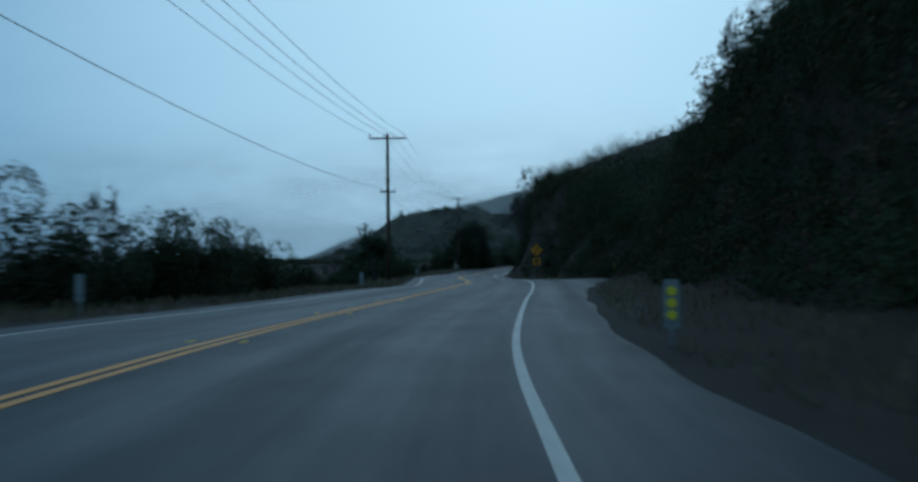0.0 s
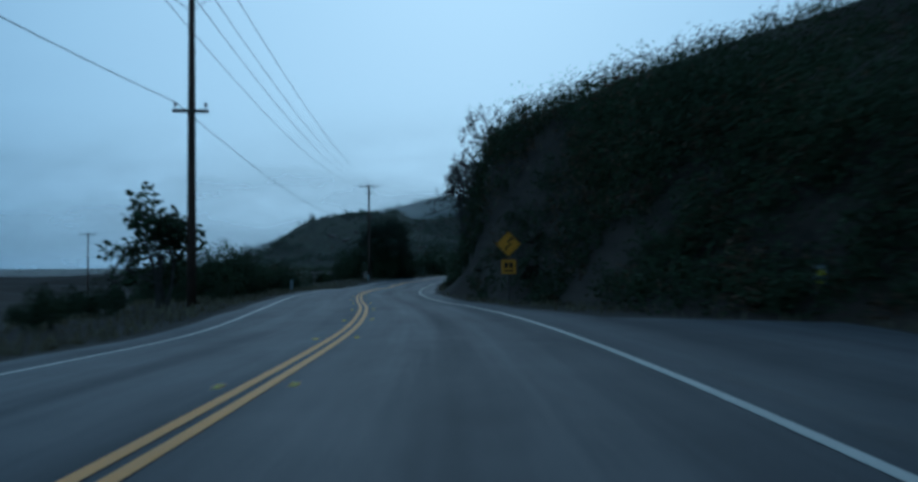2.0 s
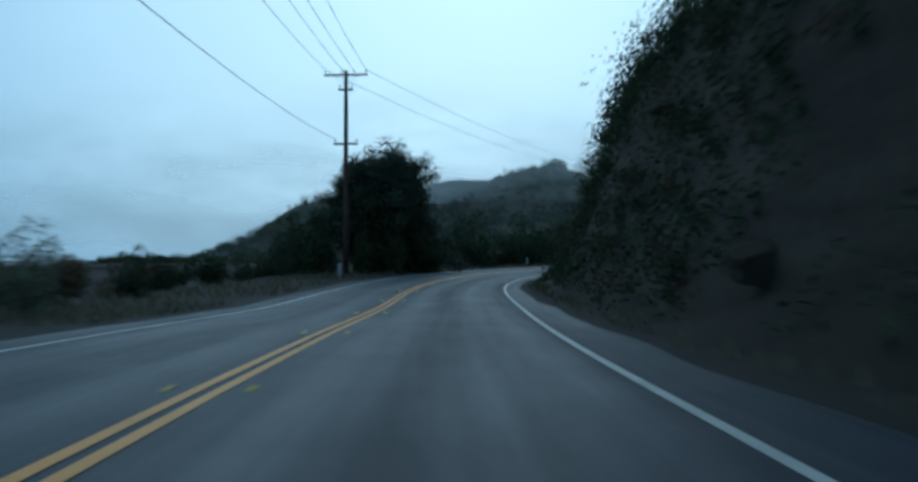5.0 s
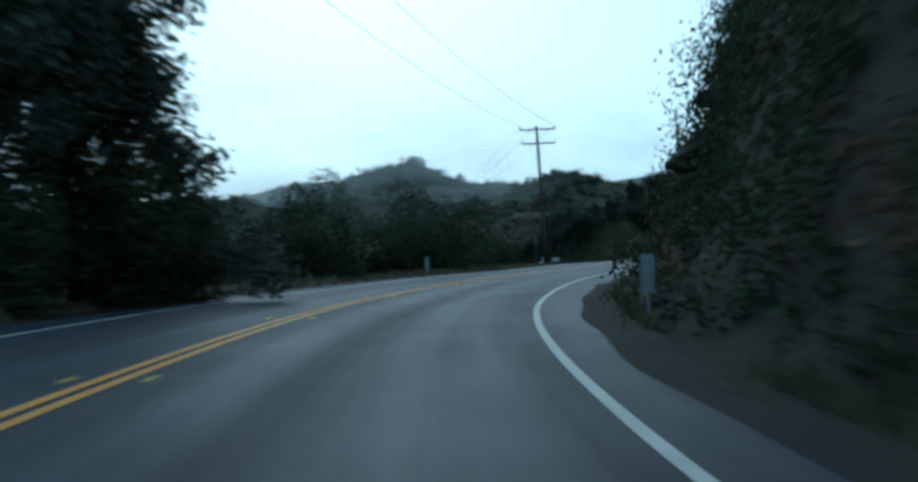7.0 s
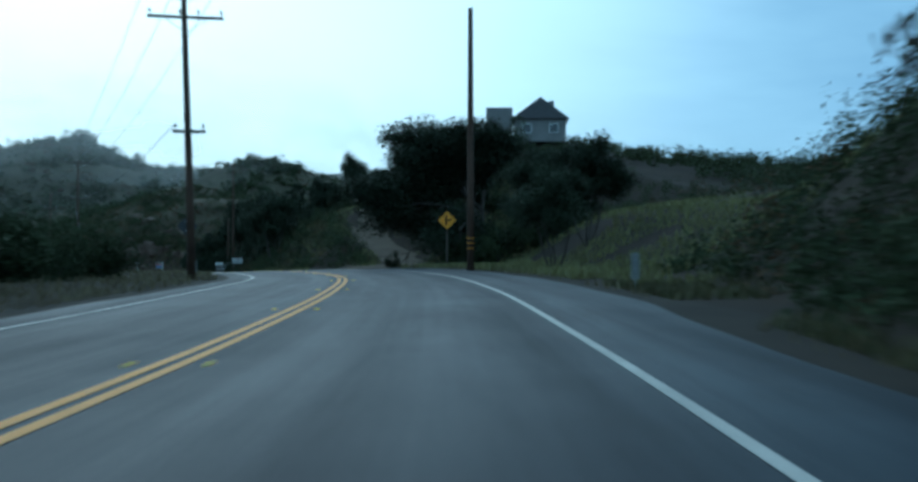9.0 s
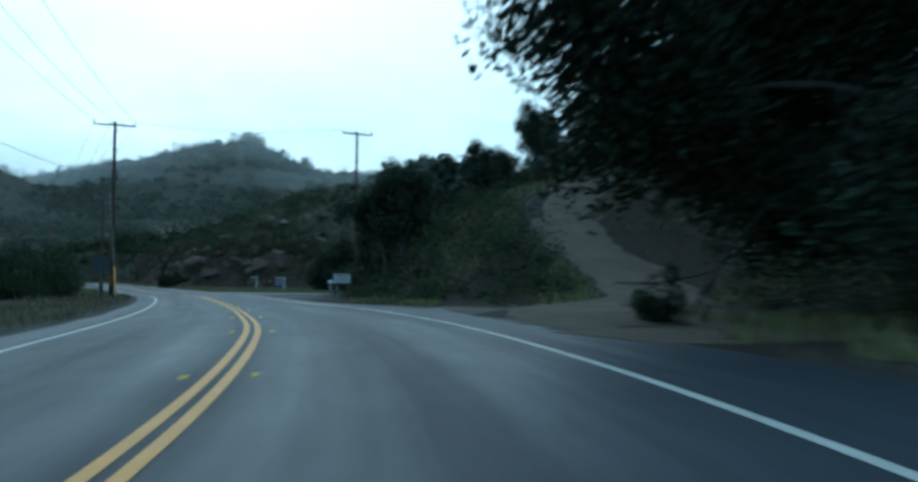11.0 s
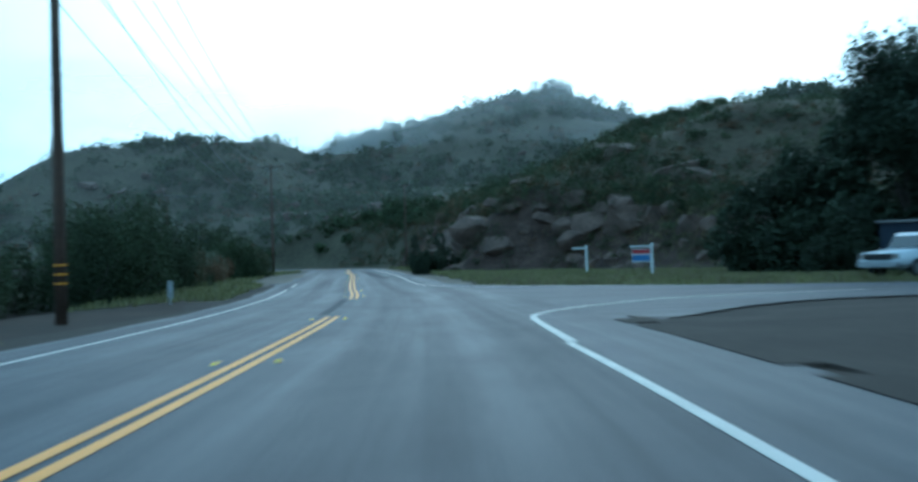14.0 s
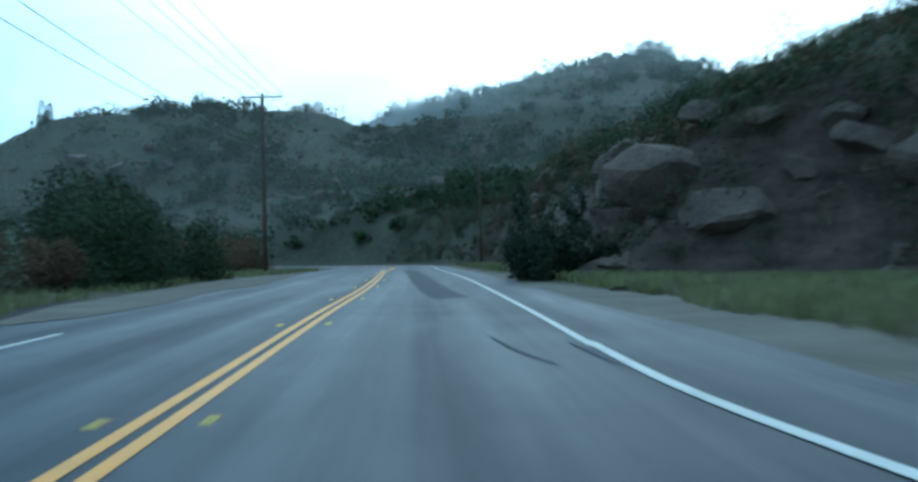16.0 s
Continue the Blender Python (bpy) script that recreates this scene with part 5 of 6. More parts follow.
# distance along, height of the growth on the outer verge
LEFT_GROWTH = [(-40, 1.3), (10, 1.2), (18, 1.3), (24, 2.0), (29, 2.6), (36, 2.4), (44, 2.4), (52, 1.9), (60, 1.3), (70, .9), (88, .7), (93, 1.0), (96, 2.3), (100, 2.2), (103, 1.4), (114, 1.7), (122, 1.2), (130, 1.7), (140, 1.4), (163, 1.0), (182, 1.2), (205, 3.0), (228, 2.8), (250, 1.8), (285, 2.4), (312, 2.6), (322, 2.0), (345, 2.0), (353, 2.8), (358, 3.7), (374, 4.2), (379, 2.4), (386, 1.8), (393, 2.2), (398, 3.6), (406, 3.8), (411, 1.6), (420, 2.6), (450, 2.6)]
# distance along, share of green among the shrubs
GREEN_SHARE = [(-40, .78), (330, .78), (350, .9), (376, .9), (378, .2), (396, .25), (398, .85), (409, .85), (412, .36), (470, .36)]


# distance along, offset of the nearest growth, and how deep it stands
GROWTH_EDGE = [(-40, 8.6, 6.5), (60, 8.2, 6.5), (84, 7.0, 6), (90, 6.6, 4.5), (125, 6.6, 4.5), (140, 8.5, 6.5), (165, 9.6, 6.5), (300, 9.6, 6.5), (345, 8.2, 6), (372, 8.2, 5), (385, 7.8, 5), (406, 8.2, 5), (412, 11, 5), (430, 11, 6.5)]


def plant_left_verge():
    rng = np.random.default_rng(5)
    s = -14.0
    while s < 470:
        high = float(table(s, LEFT_GROWTH, 1))
        for _ in range(3 if s < 125 else 2):
            off = -(float(table(s, GROWTH_EDGE, 1)) + rng.uniform(0, 1) * float(table(s, GROWTH_EDGE, 2)))
            g = on_road(s + rng.uniform(-2, 2), off)
            h = high * rng.uniform(.65 if s < 300 else .5, 1.15)
            roll = rng.uniform()
            pick = SHRUBS[int(rng.integers(0, 4))] if roll < float(table(s, GREEN_SHARE, 1)) else (BROWN_SHRUBS[int(rng.integers(0, 2))] if roll < .92 and s > 125 else SAGE_SHRUBS[0] if s > 125 else SHRUBS[3])
            if h > 2.5 and roll < .85:
                pick = BIG_SHRUBS[int(roll * 50) % 2]
            w = h * rng.uniform(.5, .72)
            plant(pick, g[0], g[1], (w, w * rng.uniform(.8, 1.2), h / 1.9), rng.uniform(0, 360))
        s += rng.uniform(2.6, 4.2)


plant_left_verge()

for x, y, w, h in ((10.3, 207, 1.9, 4.4), (7.6, 206, 1.7, 3.7), (16, 209.6, 1.7, 3.9), (18.4, 212, 1.6, 3.4), (13.2, 211.5, 1.4, 2.6)):
    plant(BIG_SHRUBS[int(x) % 2], x, y, (w, w, h / 1.9), 55 * x)

AIRY = tree_template("small_tree", "thin open-crowned small tree beside a pole", "tree", 3, 4.6, 4.6, 1500, .13, LEAF, stems=4, depth=3, crown_low=.2, puff=.55)
plant(AIRY, -6.9, 77.6, (1.2, 1.2, 1.0), 40)
DENSE = tree_template("cypress_tree", "tall dense dark evergreen tree crowding the pole", "tree", 21, 9.4, 7.4, 34000, .095, CYPRESS_LEAF, stems=5, depth=4, crown_low=.03, puff=.72, lean=.24)
plant(DENSE, 2.9, 177.8, (1.0, 1.0, 1.0), 20)
plant(DENSE, .1, 176.3, (1.0, 1.0, .92), 150, "tall dark evergreen tree behind the pole")
for x, y, w in ((0.3, 175.4, 2.1), (1.4, 177.6, 2.2), (1.0, 176.0, 1.5), (3.5, 177.5, 1.5), (-2.5, 174.5, 1.4), (2.2, 174.0, 1.1), (0.2, 173.2, 1.0), (4.8, 179.2, 1.3), (-4.4, 174.0, 1.3)):
    plant(SHRUBS[int(x * 3) % 4], x, y, (w, w, w * 1.1), 70 * x)
plant(SHRUBS[1], -3.2, 172.0, (1.6, 1.6, 1.9), 10)
plant(SHRUBS[2], 4.4, 181.6, (1.3, 1.3, 1.5), 80)
OAK = tree_template("oak_tree", "broad dark oak tree with a dense low crown", "tree", 8, 10.5, 12.5, 120000, .078, OAK_LEAF, stems=3, depth=4, crown_low=.14, puff=1.15, lean=.45)
plant(OAK, 53.7, 250.4, (1.4, 1.4, .98), 0)
for x, y, w in ((50.5, 247.5, 1.1), (52.5, 246.5, 1.3), (55, 246, 1.3), (57.5, 246.5, 1.4), (54, 249, 1.4)):
    plant(SHRUBS[0], x, y, (w, w, w * .8), 30 * x)
OAK2 = tree_template("oak_tree", "dark oak tree on the scrubby slope", "tree", 17, 8.5, 7.5, 26000, .095, OAK_LEAF, stems=4, depth=4, crown_low=.06, puff=.85, lean=.35, group="oaks round the side road")
for x, y, sc, hz, tn in ((54.6, 290.8, .92, .86, 0), (58.6, 303.4, .85, .85, 30), (62.6, 296, .66, .66, 80), (67.1, 298.5, .72, .84, 120), (60.8, 308.5, 1.0, 1.0, 150), (66, 303, .8, .6, 210), (57.6, 295.5, .5, .5, 120),
                         (66.5, 352, 1.0, .8, 20), (71.5, 351.5, 1.35, 1.42, 100), (72.5, 338.5, 1.2, 1.4, 160), (74.5, 355, 1.5, 1.65, 200), (68.5, 324.5, .9, .9, 330), (72, 318, 1.1, 1.0, 40), (66.5, 313, .9, .9, 77),
                         (70, 292.5, .4, .36, 95), (73.5, 290.5, .4, .34, 230), (46.5, 232.0, .6, .6, 10), (53, 238, .7, .7, 190), (60.5, 262, .7, .62, 60), (64, 258, .8, .7, 10)):
    plant(OAK2, x, y, (sc, sc, hz), tn)
CORNER = shrub_template("shrub", "dark bushy shrub at the corner of the rocky bank", 77, 5200, .075, OAK_LEAF, G, 12)
plant(CORNER, 46.9, 383.5, (.8, .9, 1.15), 0)
plant(CORNER, 47.9, 386.5, (1.2, 1.2, 1.2), 120)
plant(CORNER, 49.2, 388.6, (1.2, 1.2, .8), 200)
plant(CORNER, 56.8, 307.0, (1.5, 1.5, 1.3), 20, "dark bushy shrub beside the notice board")
plant(CORNER, 58.8, 310.5, (1.6, 1.6, 1.5), 200, "dark bushy shrub beside the notice board")
for x, y, w in ((68.5, 293.5, 1.2), (71.5, 292.5, 1.2), (74.5, 291.5, 1.3), (66.0, 291.0, 1.1), (57.4, 299.6, 1.5), (58.6, 297.2, 1.6), (59.8, 300.5, 2.0), (60.2, 294.6, 1.6), (62.2, 295.6, 1.9), (62.5, 301, 2.2), (63.5, 306, 2.2), (64.8, 292.4, 1.4)):
    plant(CORNER, x, y, (w, w, w * .95), 50 * x, "dense dark bushes under the roadside oaks")
for x, y, w in ((63.2, 352.8, 1.5), (64.2, 351.8, 2.0), (66.4, 350.2, 2.2), (67.3, 352.0, 2.4), (75.5, 350, 2.4), (65.4, 346.5, 1.2), (75, 344, 2.4), (70, 352, 2.6)):
    plant(CORNER, x, y, (w, w, w * 1.05), 40 * x, "tall dark bushes crowding the far side of the side road")
for x, y, w in ((60.6, 266.4, 1.2), (61.8, 270.6, 1.3), (62.8, 274.4, 1.5), (64.3, 278, 1.4), (66.4, 281.2, 1.2), (64.4, 268.2, 1.5), (67.4, 274.6, 1.6), (70.4, 279.6, 1.5), (63.4, 263.6, 1.2), (68.5, 268.5, 1.7), (73, 275.5, 1.6)):
    plant(SHRUBS[int(x * 7) % 4], x, y, (w, w * 1.1, w * .8), 60 * x, "dark green bush on the slope above the dirt track")
for x, y, w in ((66.2, 289.8, 1.2), (68.8, 290.6, 1.4), (71.6, 290.2, 1.5), (74.4, 290.8, 1.4), (77.2, 290.4, 1.6), (79.8, 291.2, 1.5), (64.4, 290.8, 1.2)):
    plant(CORNER, x, y, (w, w, w * .9), 47 * x, "dense dark bushes along the upper side of the track")
plant(CORNER, 61.5, 326.0, (.95, .95, .9), 50, "dark rounded shrub beside the mailboxes")
plant(CORNER, 49.7, 254.3, (.42, .42, .42), 50, "low rounded dark shrub beside the driveway apron")
BARE = tree_template("bare_tree", "leafless grey-brown tree on top of the bank", "tree", 4, 4.8, 4.6, 0, .1, LEAF, stems=4, depth=5, bark=TWIG, lean=.5, group="bare trees on the banks", thin=.018, kids=(2, 4))
for s, off, sc, hz, tn in ((41, 12.6, .75, .8, 0), (46, 13.0, .8, .8, 70), (49.5, 13.4, .7, .75, 200), (104, 7.3, 1.2, .9, 20), (107, 7.0, 1.5, 1.25, 130), (100.5, 7.8, 1.1, .8, 250), (110, 7.4, 1.4, 1.1, 300), (33, -10.8, .9, 1.0, 10), (222, 13, .7, .7, 60), (208, -13, .7, .9, 60), (96, -12.5, .6, .75, 100)):
    g = on_road(s, off)
    plant(BARE, g[0], g[1], (sc, sc, hz), tn)


def cover_banks():
    """Scrub over the cut banks beside the road."""
    rng = np.random.default_rng(9)
    spots, radii, dry, dry_r = [], [], [], []
    for s0, s1, n, deep in ((-25, 318, 7000, 13), (0, 80, 3000, 14), (376, 470, 1900, 12)):
        s = rng.uniform(s0, s1, n)
        foot, run = table(s, BANK, 1), table(s, BANK, 3)
        face = rng.uniform(0, 1, n) < .66
        u = rng.uniform(0, 1, n)
        off = foot + np.where(face, .1 + run * (.02 + 1.0 * u), run + deep * u**1.4)
        p = on_road(s, off)
        p[:, 2] = ground_level(p[:, 0], p[:, 1]) - .25
        track = np.min([np.hypot(p[:, 0] - a, p[:, 1] - b) for a, b, c in TRACK_LINE[::3]], axis=0) < 2.5
        bare = face & (s > 60) & (s < 216) & (wobble(p[:, 0], p[:, 2] * 2.2 + p[:, 1], 3.4, 8) > np.where(s < 140, .52, .6))
        rocky = (s > 372) & (s < 445) & face & (rng.uniform(0, 1, n) < .72 - .75 * np.clip(u - .25, 0, 1))
        lawn = (s > 232) & (s < 262) & (off < foot + np.where(s < 256, 13, 6))
        keep = ~track & ~rocky & ~lawn & ~bare
        r = np.minimum(rng.uniform(.55, 1.3, n) * np.where(off < foot + run * .5, .8, 1.1), np.maximum(np.where(s > 366, .9, .35), (off - table(s, EDGES, 1)) * .5))
        brown = rng.uniform(0, 1, n) < np.where(s > 370, .4, .12)
        spots.append(p[keep & ~brown]), radii.append(r[keep & ~brown])
        dry.append(p[keep & brown]), dry_r.append(r[keep & brown])
    scatter_clumps("bank_scrub", np.concatenate(spots), np.concatenate(radii), 120, .072, LEAF, rng, "dark green scrub covering the cut banks")
    scatter_clumps("dry_bank_scrub", np.concatenate(dry), np.concatenate(dry_r), 100, .075, BROWN_LEAF, rng, "brown dry scrub scattered over the banks")


cover_banks()


def cover_hills():
    """Chaparral over the hills round the valley."""
    rng = np.random.default_rng(10)
    n = 11000
    x, y = rng.uniform(-110, 240, n), rng.uniform(395, 690, n)
    s, off = road_frame(x, y)
    z = ground_level(x, y)
    base = np.interp(s, ALONG, CENTRE[:, 2])
    keep = (np.abs(off) > 15) & ~((off > 0) & (off < 72) & (s < 478)) & (z > base + 1.2) & (wobble(x, y, 11, 9) > -.42)
    x, y, z, off = x[keep], y[keep], z[keep], off[keep]
    tone = (wobble(x, y, 7, 5) + .6 * wobble(x, y, 3, 1) + rng.uniform(-.5, .5, len(x))).argsort().argsort() / len(x)
    r = rng.uniform(.6, 2.6, len(x)) ** 1.0 * np.clip(1.15 - .25 * wobble(x, y, 30, 2), .7, 1.4)
    p = np.stack([x, y, z - .25], 1)
    for lo, hi, mat, name, label in ((0, .62, LEAF, "hill_chaparral", "dark green chaparral over the hills"), (.62, .82, BROWN_LEAF, "hill_dry_scrub", "brown dry scrub over the hills"), (.82, 1.01, SAGE_LEAF, "hill_sage", "pale grey-green sage over the hills")):
        k = (tone >= lo) & (tone < hi)
        scatter_clumps(name, p[k], r[k], 46, .27, mat, rng, label, .6)


cover_hills()


def hill_bushes():
    """Large single bushes that stand out dark on the far slopes."""
    rng = np.random.default_rng(29)
    n = 3600
    x, y = rng.uniform(-95, 175, n), rng.uniform(440, 612, n)
    s, off = road_frame(x, y)
    z = ground_level(x, y)
    keep = (np.abs(off) > 14) & (z > np.interp(s, ALONG, CENTRE[:, 2]) + 1.0) & (wobble(x, y, 9, 2) > -.05)
    p = np.stack([x, y, z - .3], 1)[keep]
    scatter_clumps("hill_bush", p, rng.uniform(1.2, 3.2, len(p)), 130, .40, LEAF, rng, "large dark bushes dotted over the far slopes", .7)


hill_bushes()


def cover_near_hill():
    """Rounded bushes, sage and dry brush on the slope behind the grass corner."""
    rng = np.random.default_rng(19)
    for n, lo, hi, per, size, mat, name, label, thin, low in ((330, 1.1, 2.3, 560, .085, LEAF, "hill_bush", "large dark rounded bushes standing out on the slope", .1, .5),
                                                              (1300, .7, 1.5, 150, .09, HILL_LEAF, "hill_scrub", "rounded dark green bushes on the rocky slope", .1, .6),
                                                              (1900, .5, 1.1, 70, .09, BROWN_LEAF, "hill_brush", "brown dry brush on the rocky slope", .45, .8),
                                                              (2200, .45, 1.0, 70, .09, SAGE_LEAF, "hill_sage", "low pale sage on the rocky slope", .45, .85)):
        s, u = rng.uniform(366, 480, n), rng.uniform(0, 1, n)
        off = table(s, BANK, 1) + table(s, BANK, 3) * rng.uniform(low, 1.1, n) + 62 * u**1.3
        p = on_road(s, off)
        p[:, 2] = ground_level(p[:, 0], p[:, 1]) - .15
        keep = wobble(p[:, 0], p[:, 1], 5.5, size * 40) > thin - .75
        p = p[keep]
        scatter_clumps(name, p, rng.uniform(lo, hi, len(p)) ** 1.0 * .8, per, size, mat, rng, label, .72)


cover_near_hill()


def cover_rock_face():
    """Bushes and dry brush rooted among the ledges of the rocky bank."""
    rng = np.random.default_rng(37)
    x, y = rng.uniform(46, 78, 2400), rng.uniform(368, 440, 2400)
    s, off = road_frame(x, y)
    up = (off - table(s, BANK, 1)) / table(s, BANK, 3)
    keep = (s > 374) & (up > .05) & (up < 1.5) & (rng.uniform(0, 1, 2400) < .25 + .6 * np.clip(up, 0, 1)) & (wobble(x, y, 2.6, 6) > -.1)
    p = np.stack([x, y, ground_level(x, y) - .12], 1)[keep]
    r = rng.uniform(.45, 1.0, len(p))
    tone = rng.uniform(0, 1, len(p))
    for lo, hi, mat, name, label in ((0, .5, HILL_LEAF, "ledge_scrub", "green bushes rooted among the ledges of the rocky bank"), (.5, .8, BROWN_LEAF, "ledge_brush", "brown dry brush among the ledges of the rocky bank"), (.8, 1.01, OAK_LEAF, "ledge_bush", "dark bushes in the gaps of the rocky bank")):
        k = (tone >= lo) & (tone < hi)
        scatter_clumps(name, p[k], r[k], 150, .07, mat, rng, label, .75)


cover_rock_face()


def cover_house_hill():
    """Scrub on the hill round the house."""
    rng = np.random.default_rng(23)
    x, y = rng.uniform(58, 135, 2600), rng.uniform(235, 345, 2600)
    s, off = road_frame(x, y)
    out = np.maximum(y - table(x, MOUTH, 2), table(x, MOUTH, 1) - y)
    track = np.min([np.hypot(x - a, y - b) for a, b, c in TRACK_LINE[::3]], axis=0)
    keep = (off > 22) & ((y > 284) | (x > 84)) & (out > 2.5) & (track > 2.8) & (np.hypot(x - 94, y - 302) > 7)
    p = np.stack([x, y, ground_level(x, y) - .2], 1)[keep]
    scatter_clumps("slope_scrub", p, rng.uniform(.7, 1.7, len(p)), 60, .17, HILL_LEAF, rng, "green scrub over the slope below the house", .7)


cover_house_hill()


def hill_trees():
    rng = np.random.default_rng(12)
    for x, y, w, h in ((83.0, 598.5, 5.2, 3.9), (85.4, 599.5, 5.4, 4.2), (87.8, 600.5, 5.4, 4.2), (90.0, 601.5, 5.0, 3.8), (93.0, 603, 4.6, 2.2), (-32, 520, 2.4, 3.4), (8, 559, 4, 2.4), (5, 557, 4, 2.0)):
        plant(BIG_SHRUBS[0], x, y, (w / 2.0, w / 2.0, h / 1.7), rng.uniform(0, 360), "distant dark low oak on the hill ridge", .9)


hill_trees()

plant(BIG_SHRUBS[1], 53.6, 389.0, (1.1, 1.1, 1.0), 60, "dense green bush on top of the rocky bank", .2)


def grass_cover(name, label, mat, s0, s1, side, near, deep, n, size, seed):
    rng = np.random.default_rng(seed)
    s = rng.uniform(s0, s1, n)
    edge = table(s, EDGES, 1 if side > 0 else 2)
    off = side * (edge + near + deep * rng.uniform(0, 1, n) ** 1.3)
    p = on_road(s, off)
    worn = np.min([np.hypot(p[:, 0] - a, p[:, 1] - b) for a, b, c in TRACK_LINE[::4]], axis=0) < 1.9
    spread = (side > 0) & (((s > 259) & (s < 283) & (np.abs(off) < edge + 3.2)) | ((s > 296) & (s < 330) & (np.abs(off) < edge + 5.0)))
    keep = (wobble(p[:, 0], p[:, 1], 2.2, 4) > -.35) & ~worn & ~spread & ~((side > 0) & (s > 360) & (off > table(s, BANK, 1) + .2))
    p = p[keep]
    p[:, 2] = ground_level(p[:, 0], p[:, 1])
    k = len(p)
    w = rng.uniform(0, 2 * math.pi, k)
    side_v = np.stack([np.cos(w), np.sin(w), 0 * w], 1) * (size * .16 * rng.uniform(.6, 1.4, k))[:, None]
    tip = np.stack([rng.normal(size=k) * .35, rng.normal(size=k) * .35, np.ones(k)], 1) * (size * rng.uniform(.5, 1.4, k))[:, None]
    quads = np.stack([p - side_v, p + side_v, p + tip + side_v * .25, p + tip - side_v * .25], 1)
    return tagged(quads_object(name, quads, mat), label, "grass", kind="stuff")


grass_cover("grass", "green grass tufts on the corner by the side road", GRASS, 366, 450, 1, 1.6, 9, 34000, .24, 1)
grass_cover("dry_grass", "dry straw-coloured grass along the outer verge", DRY_GRASS, -20, 330, -1, .5, 5, 16000, .20, 2)
grass_cover("grass", "green and dry grass on the outer verge", GRASS, 348, 440, -1, .8, 5, 9000, .22, 3)
grass_cover("grass", "low green grass at the foot of the bank", GRASS, 225, 318, 1, 1.0, 17, 42000, .24, 4)
grass_cover("dry_grass", "dry grass at the foot of the bank", DRY_GRASS, -20, 300, 1, .4, 4, 9000, .16, 6)
grass_cover("grass", "dark olive grass below the cut bank", DARK_GRASS, 140, 226, 1, .7, 3.2, 17000, .17, 8)


def corner_grass(name, label, mat, n, size, seed):
    """Grass on the level corner beyond the side road's mouth."""
    rng = np.random.default_rng(seed)
    x, y = rng.uniform(49, 68, n), rng.uniform(338, 380, n)
    s, off = road_frame(x, y)
    out = np.maximum(y - table(x, MOUTH, 2), table(x, MOUTH, 1) - y)
    keep = (out > .5) & (off > 6.3 + .6 * wobble(x, y, 1.7, 3)) & (wobble(x, y, 1.9, seed) > -.55)
    p = np.stack([x[keep], y[keep], ground_level(x[keep], y[keep])], 1)
    k = len(p)
    w = rng.uniform(0, 2 * math.pi, k)
    side_v = np.stack([np.cos(w), np.sin(w), 0 * w], 1) * (size * .16 * rng.uniform(.6, 1.4, k))[:, None]
    tip = np.stack([rng.normal(size=k) * .35, rng.normal(size=k) * .35, np.ones(k)], 1) * (size * rng.uniform(.5, 1.4, k))[:, None]
    tagged(quads_object(name, np.stack([p - side_v, p + side_v, p + tip + side_v * .25, p + tip - side_v * .25], 1), mat), label, "grass", kind="stuff")


corner_grass("grass", "yellow-green grass on the corner beyond the side road", GRASS, 44000, .2, 21)
corner_grass("dry_grass", "dry straw grass on the corner beyond the side road", DRY_GRASS, 14000, .22, 22)


# ---- rocks ----
def boulder_mesh(seed):
    """An angular block, split along flat bedding planes."""
    rng = np.random.default_rng(seed)
    bm = bmesh.new()
    bmesh.ops.create_icosphere(bm, subdivisions=3, radius=1)
    cuts = [(Vector(rng.normal(size=3) * (1, 1, .5)).normalized(), rng.uniform(.4, .7)) for _ in range(10)] + [(Vector((.15, -.1, 1)).normalized(), .45)]
    for v in bm.verts:
        for nrm, d in cuts:
            over = v.co.dot(nrm) - d
            if over > 0:
                v.co -= nrm * over
        v.co += v.co.normalized() * (.05 * noise.noise(v.co * 2.3 + Vector((seed, 0, 0))) + .02 * noise.noise(v.co * 7))
    me = bpy.data.meshes.new("boulder")
    bm.to_mesh(me)
    bm.free()
    me.materials.append(ROCK)
    return me


BOULDERS = [boulder_mesh(60 + k) for k in range(5)]


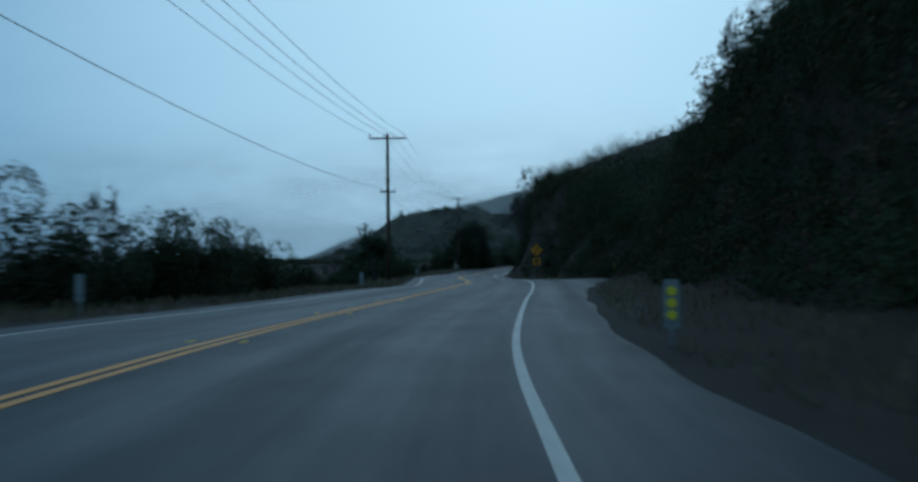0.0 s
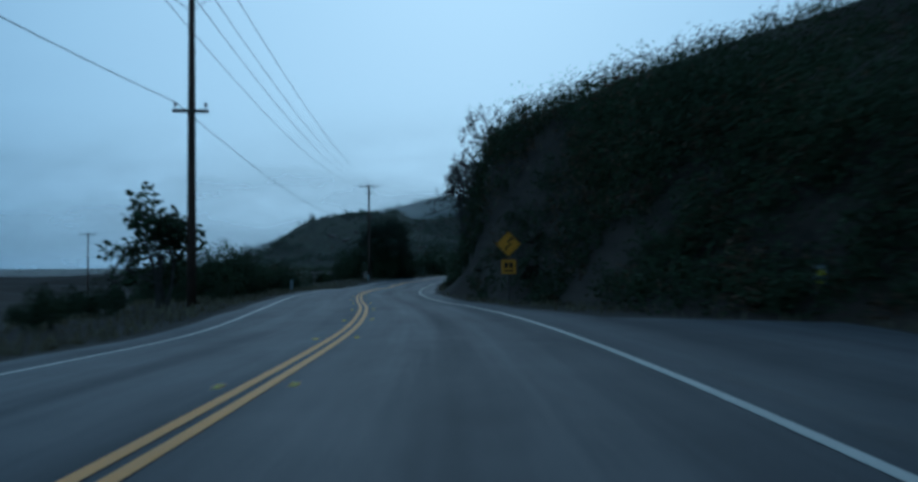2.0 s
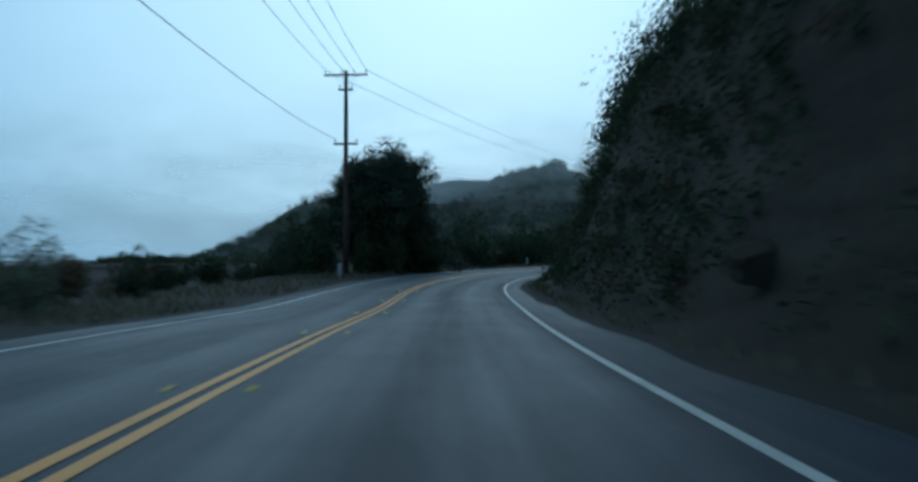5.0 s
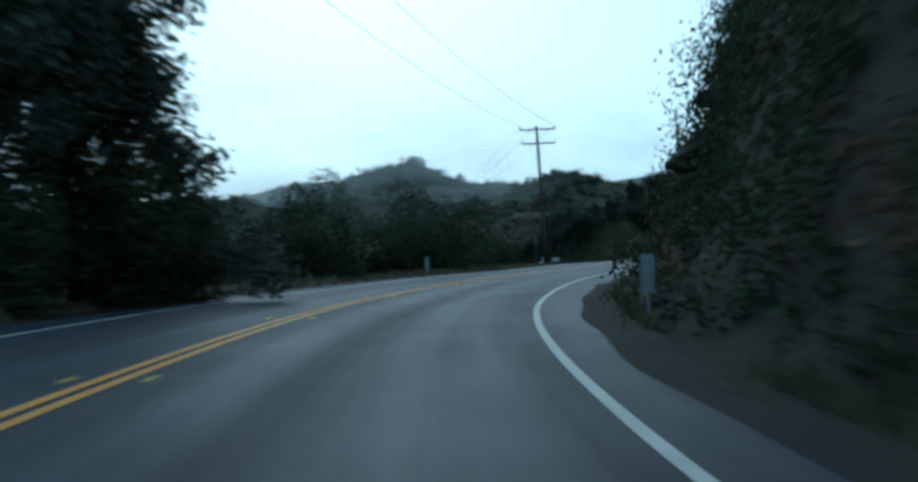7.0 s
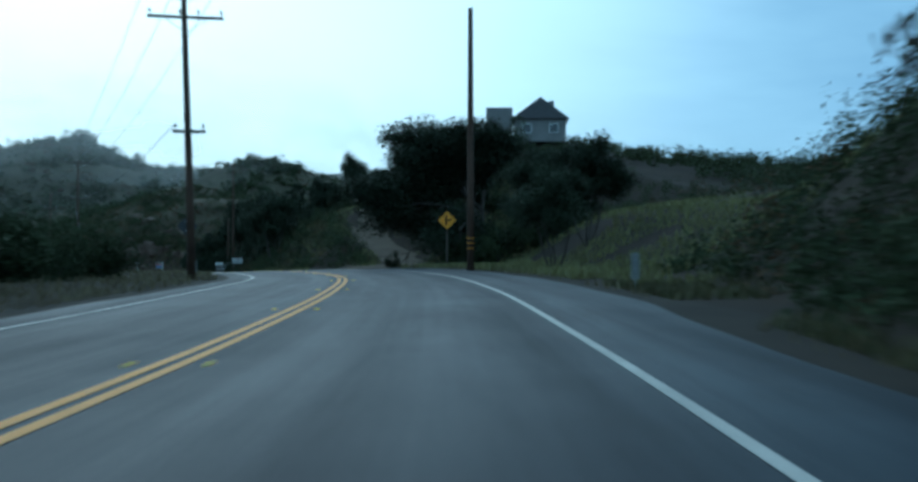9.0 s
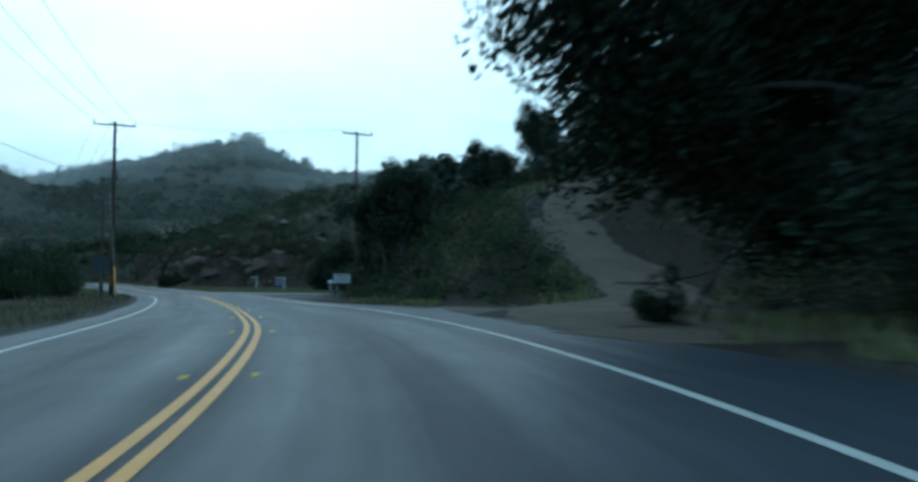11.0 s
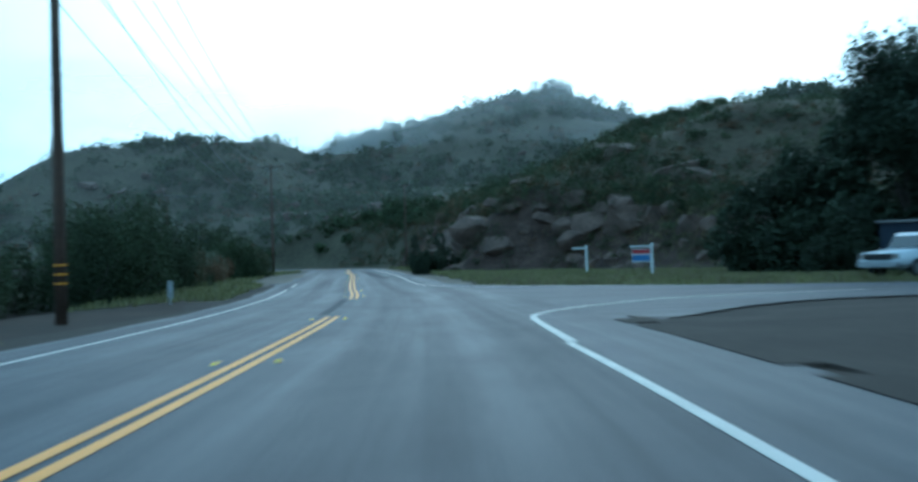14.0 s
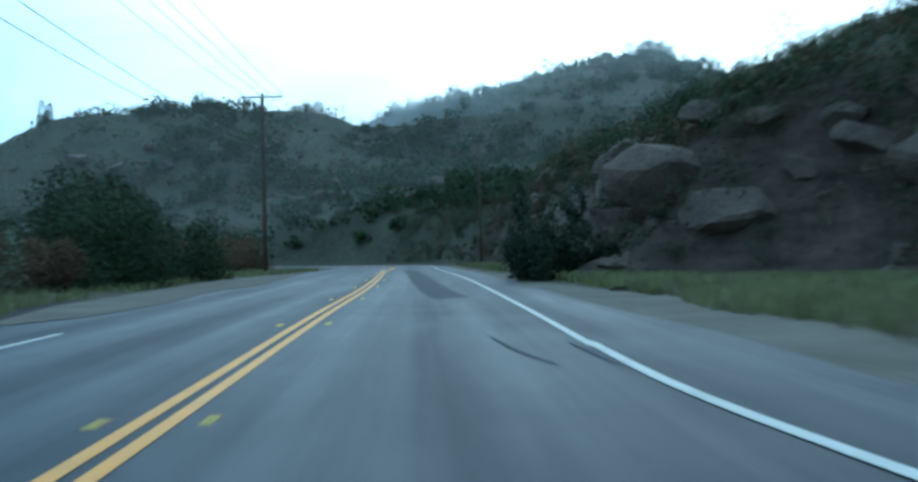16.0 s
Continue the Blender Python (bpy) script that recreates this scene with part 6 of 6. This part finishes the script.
def rocks():
    rng = np.random.default_rng(14)

    def lay(x, y, r, tilt, flat, label, up=0.0):
        ob = new("boulder", BOULDERS[int(rng.integers(0, len(BOULDERS)))])
        ob.matrix_world = (Matrix.Translation((x, y, float(ground_level(x, y)[0]) - r * .08 + up)) @ Euler((rng.uniform(-.3, .3), tilt + rng.uniform(-.25, .25), rng.uniform(-.7, .7) + (math.pi if rng.uniform() < .5 and not tilt else 0))).to_matrix().to_4x4()
                           @ Matrix.Diagonal((r * rng.uniform(1.1, 1.7), r * rng.uniform(.8, 1.2), r * flat * rng.uniform(.8, 1.25), 1)))
        return tagged(ob, label, "boulder", "boulders on the bank")

    small, slab = "weathered brown sandstone boulder on the rocky bank", "tilted sandstone slab jutting from the rocky bank"
    for _ in range(60):
        s, u = rng.uniform(373, 446), rng.uniform(.0, 1.0) ** 1.2
        g = on_road(s, float(table(s, BANK, 1)) + u * float(table(s, BANK, 3)) + rng.uniform(0, 1))
        lay(g[0], g[1], rng.uniform(.3, .95), 0, .55, small)
    # ledges that follow the beds of the rock, rising northwards
    for _ in range(105):
        s, u = rng.uniform(374, 436), rng.uniform(.02, 1.1)
        g = on_road(s, float(table(s, BANK, 1)) + u * float(table(s, BANK, 3)))
        lay(g[0], g[1], rng.uniform(.45, 1.45), -.14, .8, slab, -.12)
    for x, y, r in ((65.4, 396, 2.6), (59.3, 378, 1.7), (62.0, 377, 1.9), (49.4, 386, 1.8), (51, 391, 2.0), (54.5, 385, 1.5), (56.5, 389, 1.9), (66.5, 379.5, 1.8), (63.5, 384, 1.6), (62.3, 375.4, 2.0), (59.9, 378.2, 1.8), (52.4, 384.6, 2.3), (53, 382.2, 1.6), (50.6, 396.4, 1.9), (51.4, 392.4, 1.7), (68, 377.5, 1.9)):
        lay(x, y, r, -.14, .72, slab, .05)
    for x, y, r in ((56.5, 376.4, 1.05), (57.6, 369.4, .8), (58.6, 376, .7), (48.8, 373.2, .55), (61.5, 374, .8), (53.2, 378.6, .5)):
        lay(x, y, r, 0, .6, "pale sandstone boulder lying in the grass below the bank")
    for x, y, r in ((95, 604, 1.9), (98, 605.5, 1.7)):
        lay(x, y, r, 0, .75, "rough rock outcrop on the crest of the far ridge", .1)
    # outcrops on the far slopes
    for _ in range(48):
        x, y = rng.uniform(-60, 75), rng.uniform(484, 556)
        if float(ground_level(x, y)[0]) > 3:
            lay(x, y, rng.uniform(.6, 1.7), -.2, .5, "pale sandstone outcrop showing through the hillside scrub", .5)
    for x, y, r in ((22, 491, 2.4), (31, 482, 1.6), (35, 478, 1.5), (38, 484, 1.6), (20.3, 501, 2.2), (-7, 508, 2.2), (-22, 509.5, 2.2), (-16, 507.5, 1.9), (-11, 512, 1.8)):
        lay(x, y, r, -.2, .5, "pale sandstone outcrop showing through the hillside scrub", 1.0)
    # ledges and fallen blocks in the dark cut beside the road
    for _ in range(34):
        s, u = rng.uniform(64, 214), rng.uniform(0, 1) ** 1.4
        g = on_road(s, float(table(s, BANK, 1)) + .2 + u * float(table(s, BANK, 3)))
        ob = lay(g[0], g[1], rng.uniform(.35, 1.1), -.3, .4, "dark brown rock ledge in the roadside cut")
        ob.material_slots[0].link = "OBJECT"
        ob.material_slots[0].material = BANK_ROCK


rocks()


# ---- thin valley mist and distance haze before the far hills, as added see-through sheets ----
def mist_haze_material(density):
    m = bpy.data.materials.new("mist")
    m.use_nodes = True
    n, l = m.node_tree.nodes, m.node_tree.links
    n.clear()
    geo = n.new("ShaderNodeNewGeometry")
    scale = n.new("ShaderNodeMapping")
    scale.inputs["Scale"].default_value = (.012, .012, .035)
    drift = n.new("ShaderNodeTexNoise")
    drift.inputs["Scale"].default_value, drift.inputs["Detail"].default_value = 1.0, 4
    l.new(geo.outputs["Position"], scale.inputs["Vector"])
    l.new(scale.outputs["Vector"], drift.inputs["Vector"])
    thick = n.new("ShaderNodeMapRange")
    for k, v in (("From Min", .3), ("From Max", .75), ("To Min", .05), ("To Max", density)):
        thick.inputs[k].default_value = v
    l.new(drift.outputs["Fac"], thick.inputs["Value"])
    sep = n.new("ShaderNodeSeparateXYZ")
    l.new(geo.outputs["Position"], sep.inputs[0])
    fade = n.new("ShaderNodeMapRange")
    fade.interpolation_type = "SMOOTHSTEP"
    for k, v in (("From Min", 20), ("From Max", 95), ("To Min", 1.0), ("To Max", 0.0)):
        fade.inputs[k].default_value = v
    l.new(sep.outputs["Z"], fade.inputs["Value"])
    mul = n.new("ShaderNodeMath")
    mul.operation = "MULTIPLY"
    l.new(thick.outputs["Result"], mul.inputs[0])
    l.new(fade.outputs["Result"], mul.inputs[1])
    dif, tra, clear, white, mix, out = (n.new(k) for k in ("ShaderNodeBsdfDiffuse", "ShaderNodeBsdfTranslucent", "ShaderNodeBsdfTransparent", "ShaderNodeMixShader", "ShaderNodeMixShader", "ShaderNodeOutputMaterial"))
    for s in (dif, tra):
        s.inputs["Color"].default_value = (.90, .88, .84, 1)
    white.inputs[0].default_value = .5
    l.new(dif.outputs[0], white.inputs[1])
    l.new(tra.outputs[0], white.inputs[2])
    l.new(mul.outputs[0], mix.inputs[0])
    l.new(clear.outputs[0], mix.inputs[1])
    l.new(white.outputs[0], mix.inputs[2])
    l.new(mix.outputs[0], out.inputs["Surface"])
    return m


# two pale curtains lighten the hills behind them, in place of real haze
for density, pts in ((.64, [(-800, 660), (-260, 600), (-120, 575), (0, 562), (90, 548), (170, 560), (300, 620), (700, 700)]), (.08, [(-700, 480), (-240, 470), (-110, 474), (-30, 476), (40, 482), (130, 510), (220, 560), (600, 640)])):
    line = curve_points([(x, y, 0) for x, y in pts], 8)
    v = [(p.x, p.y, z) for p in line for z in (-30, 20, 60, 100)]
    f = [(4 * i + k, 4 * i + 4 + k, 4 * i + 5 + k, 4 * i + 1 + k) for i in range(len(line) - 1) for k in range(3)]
    tagged(mesh_object("mist_haze_sheet", v, f, mist_haze_material(density), smooth=True), "pale see-through sheet standing in for mist and distance haze before the far hills", "mist", kind="stuff")
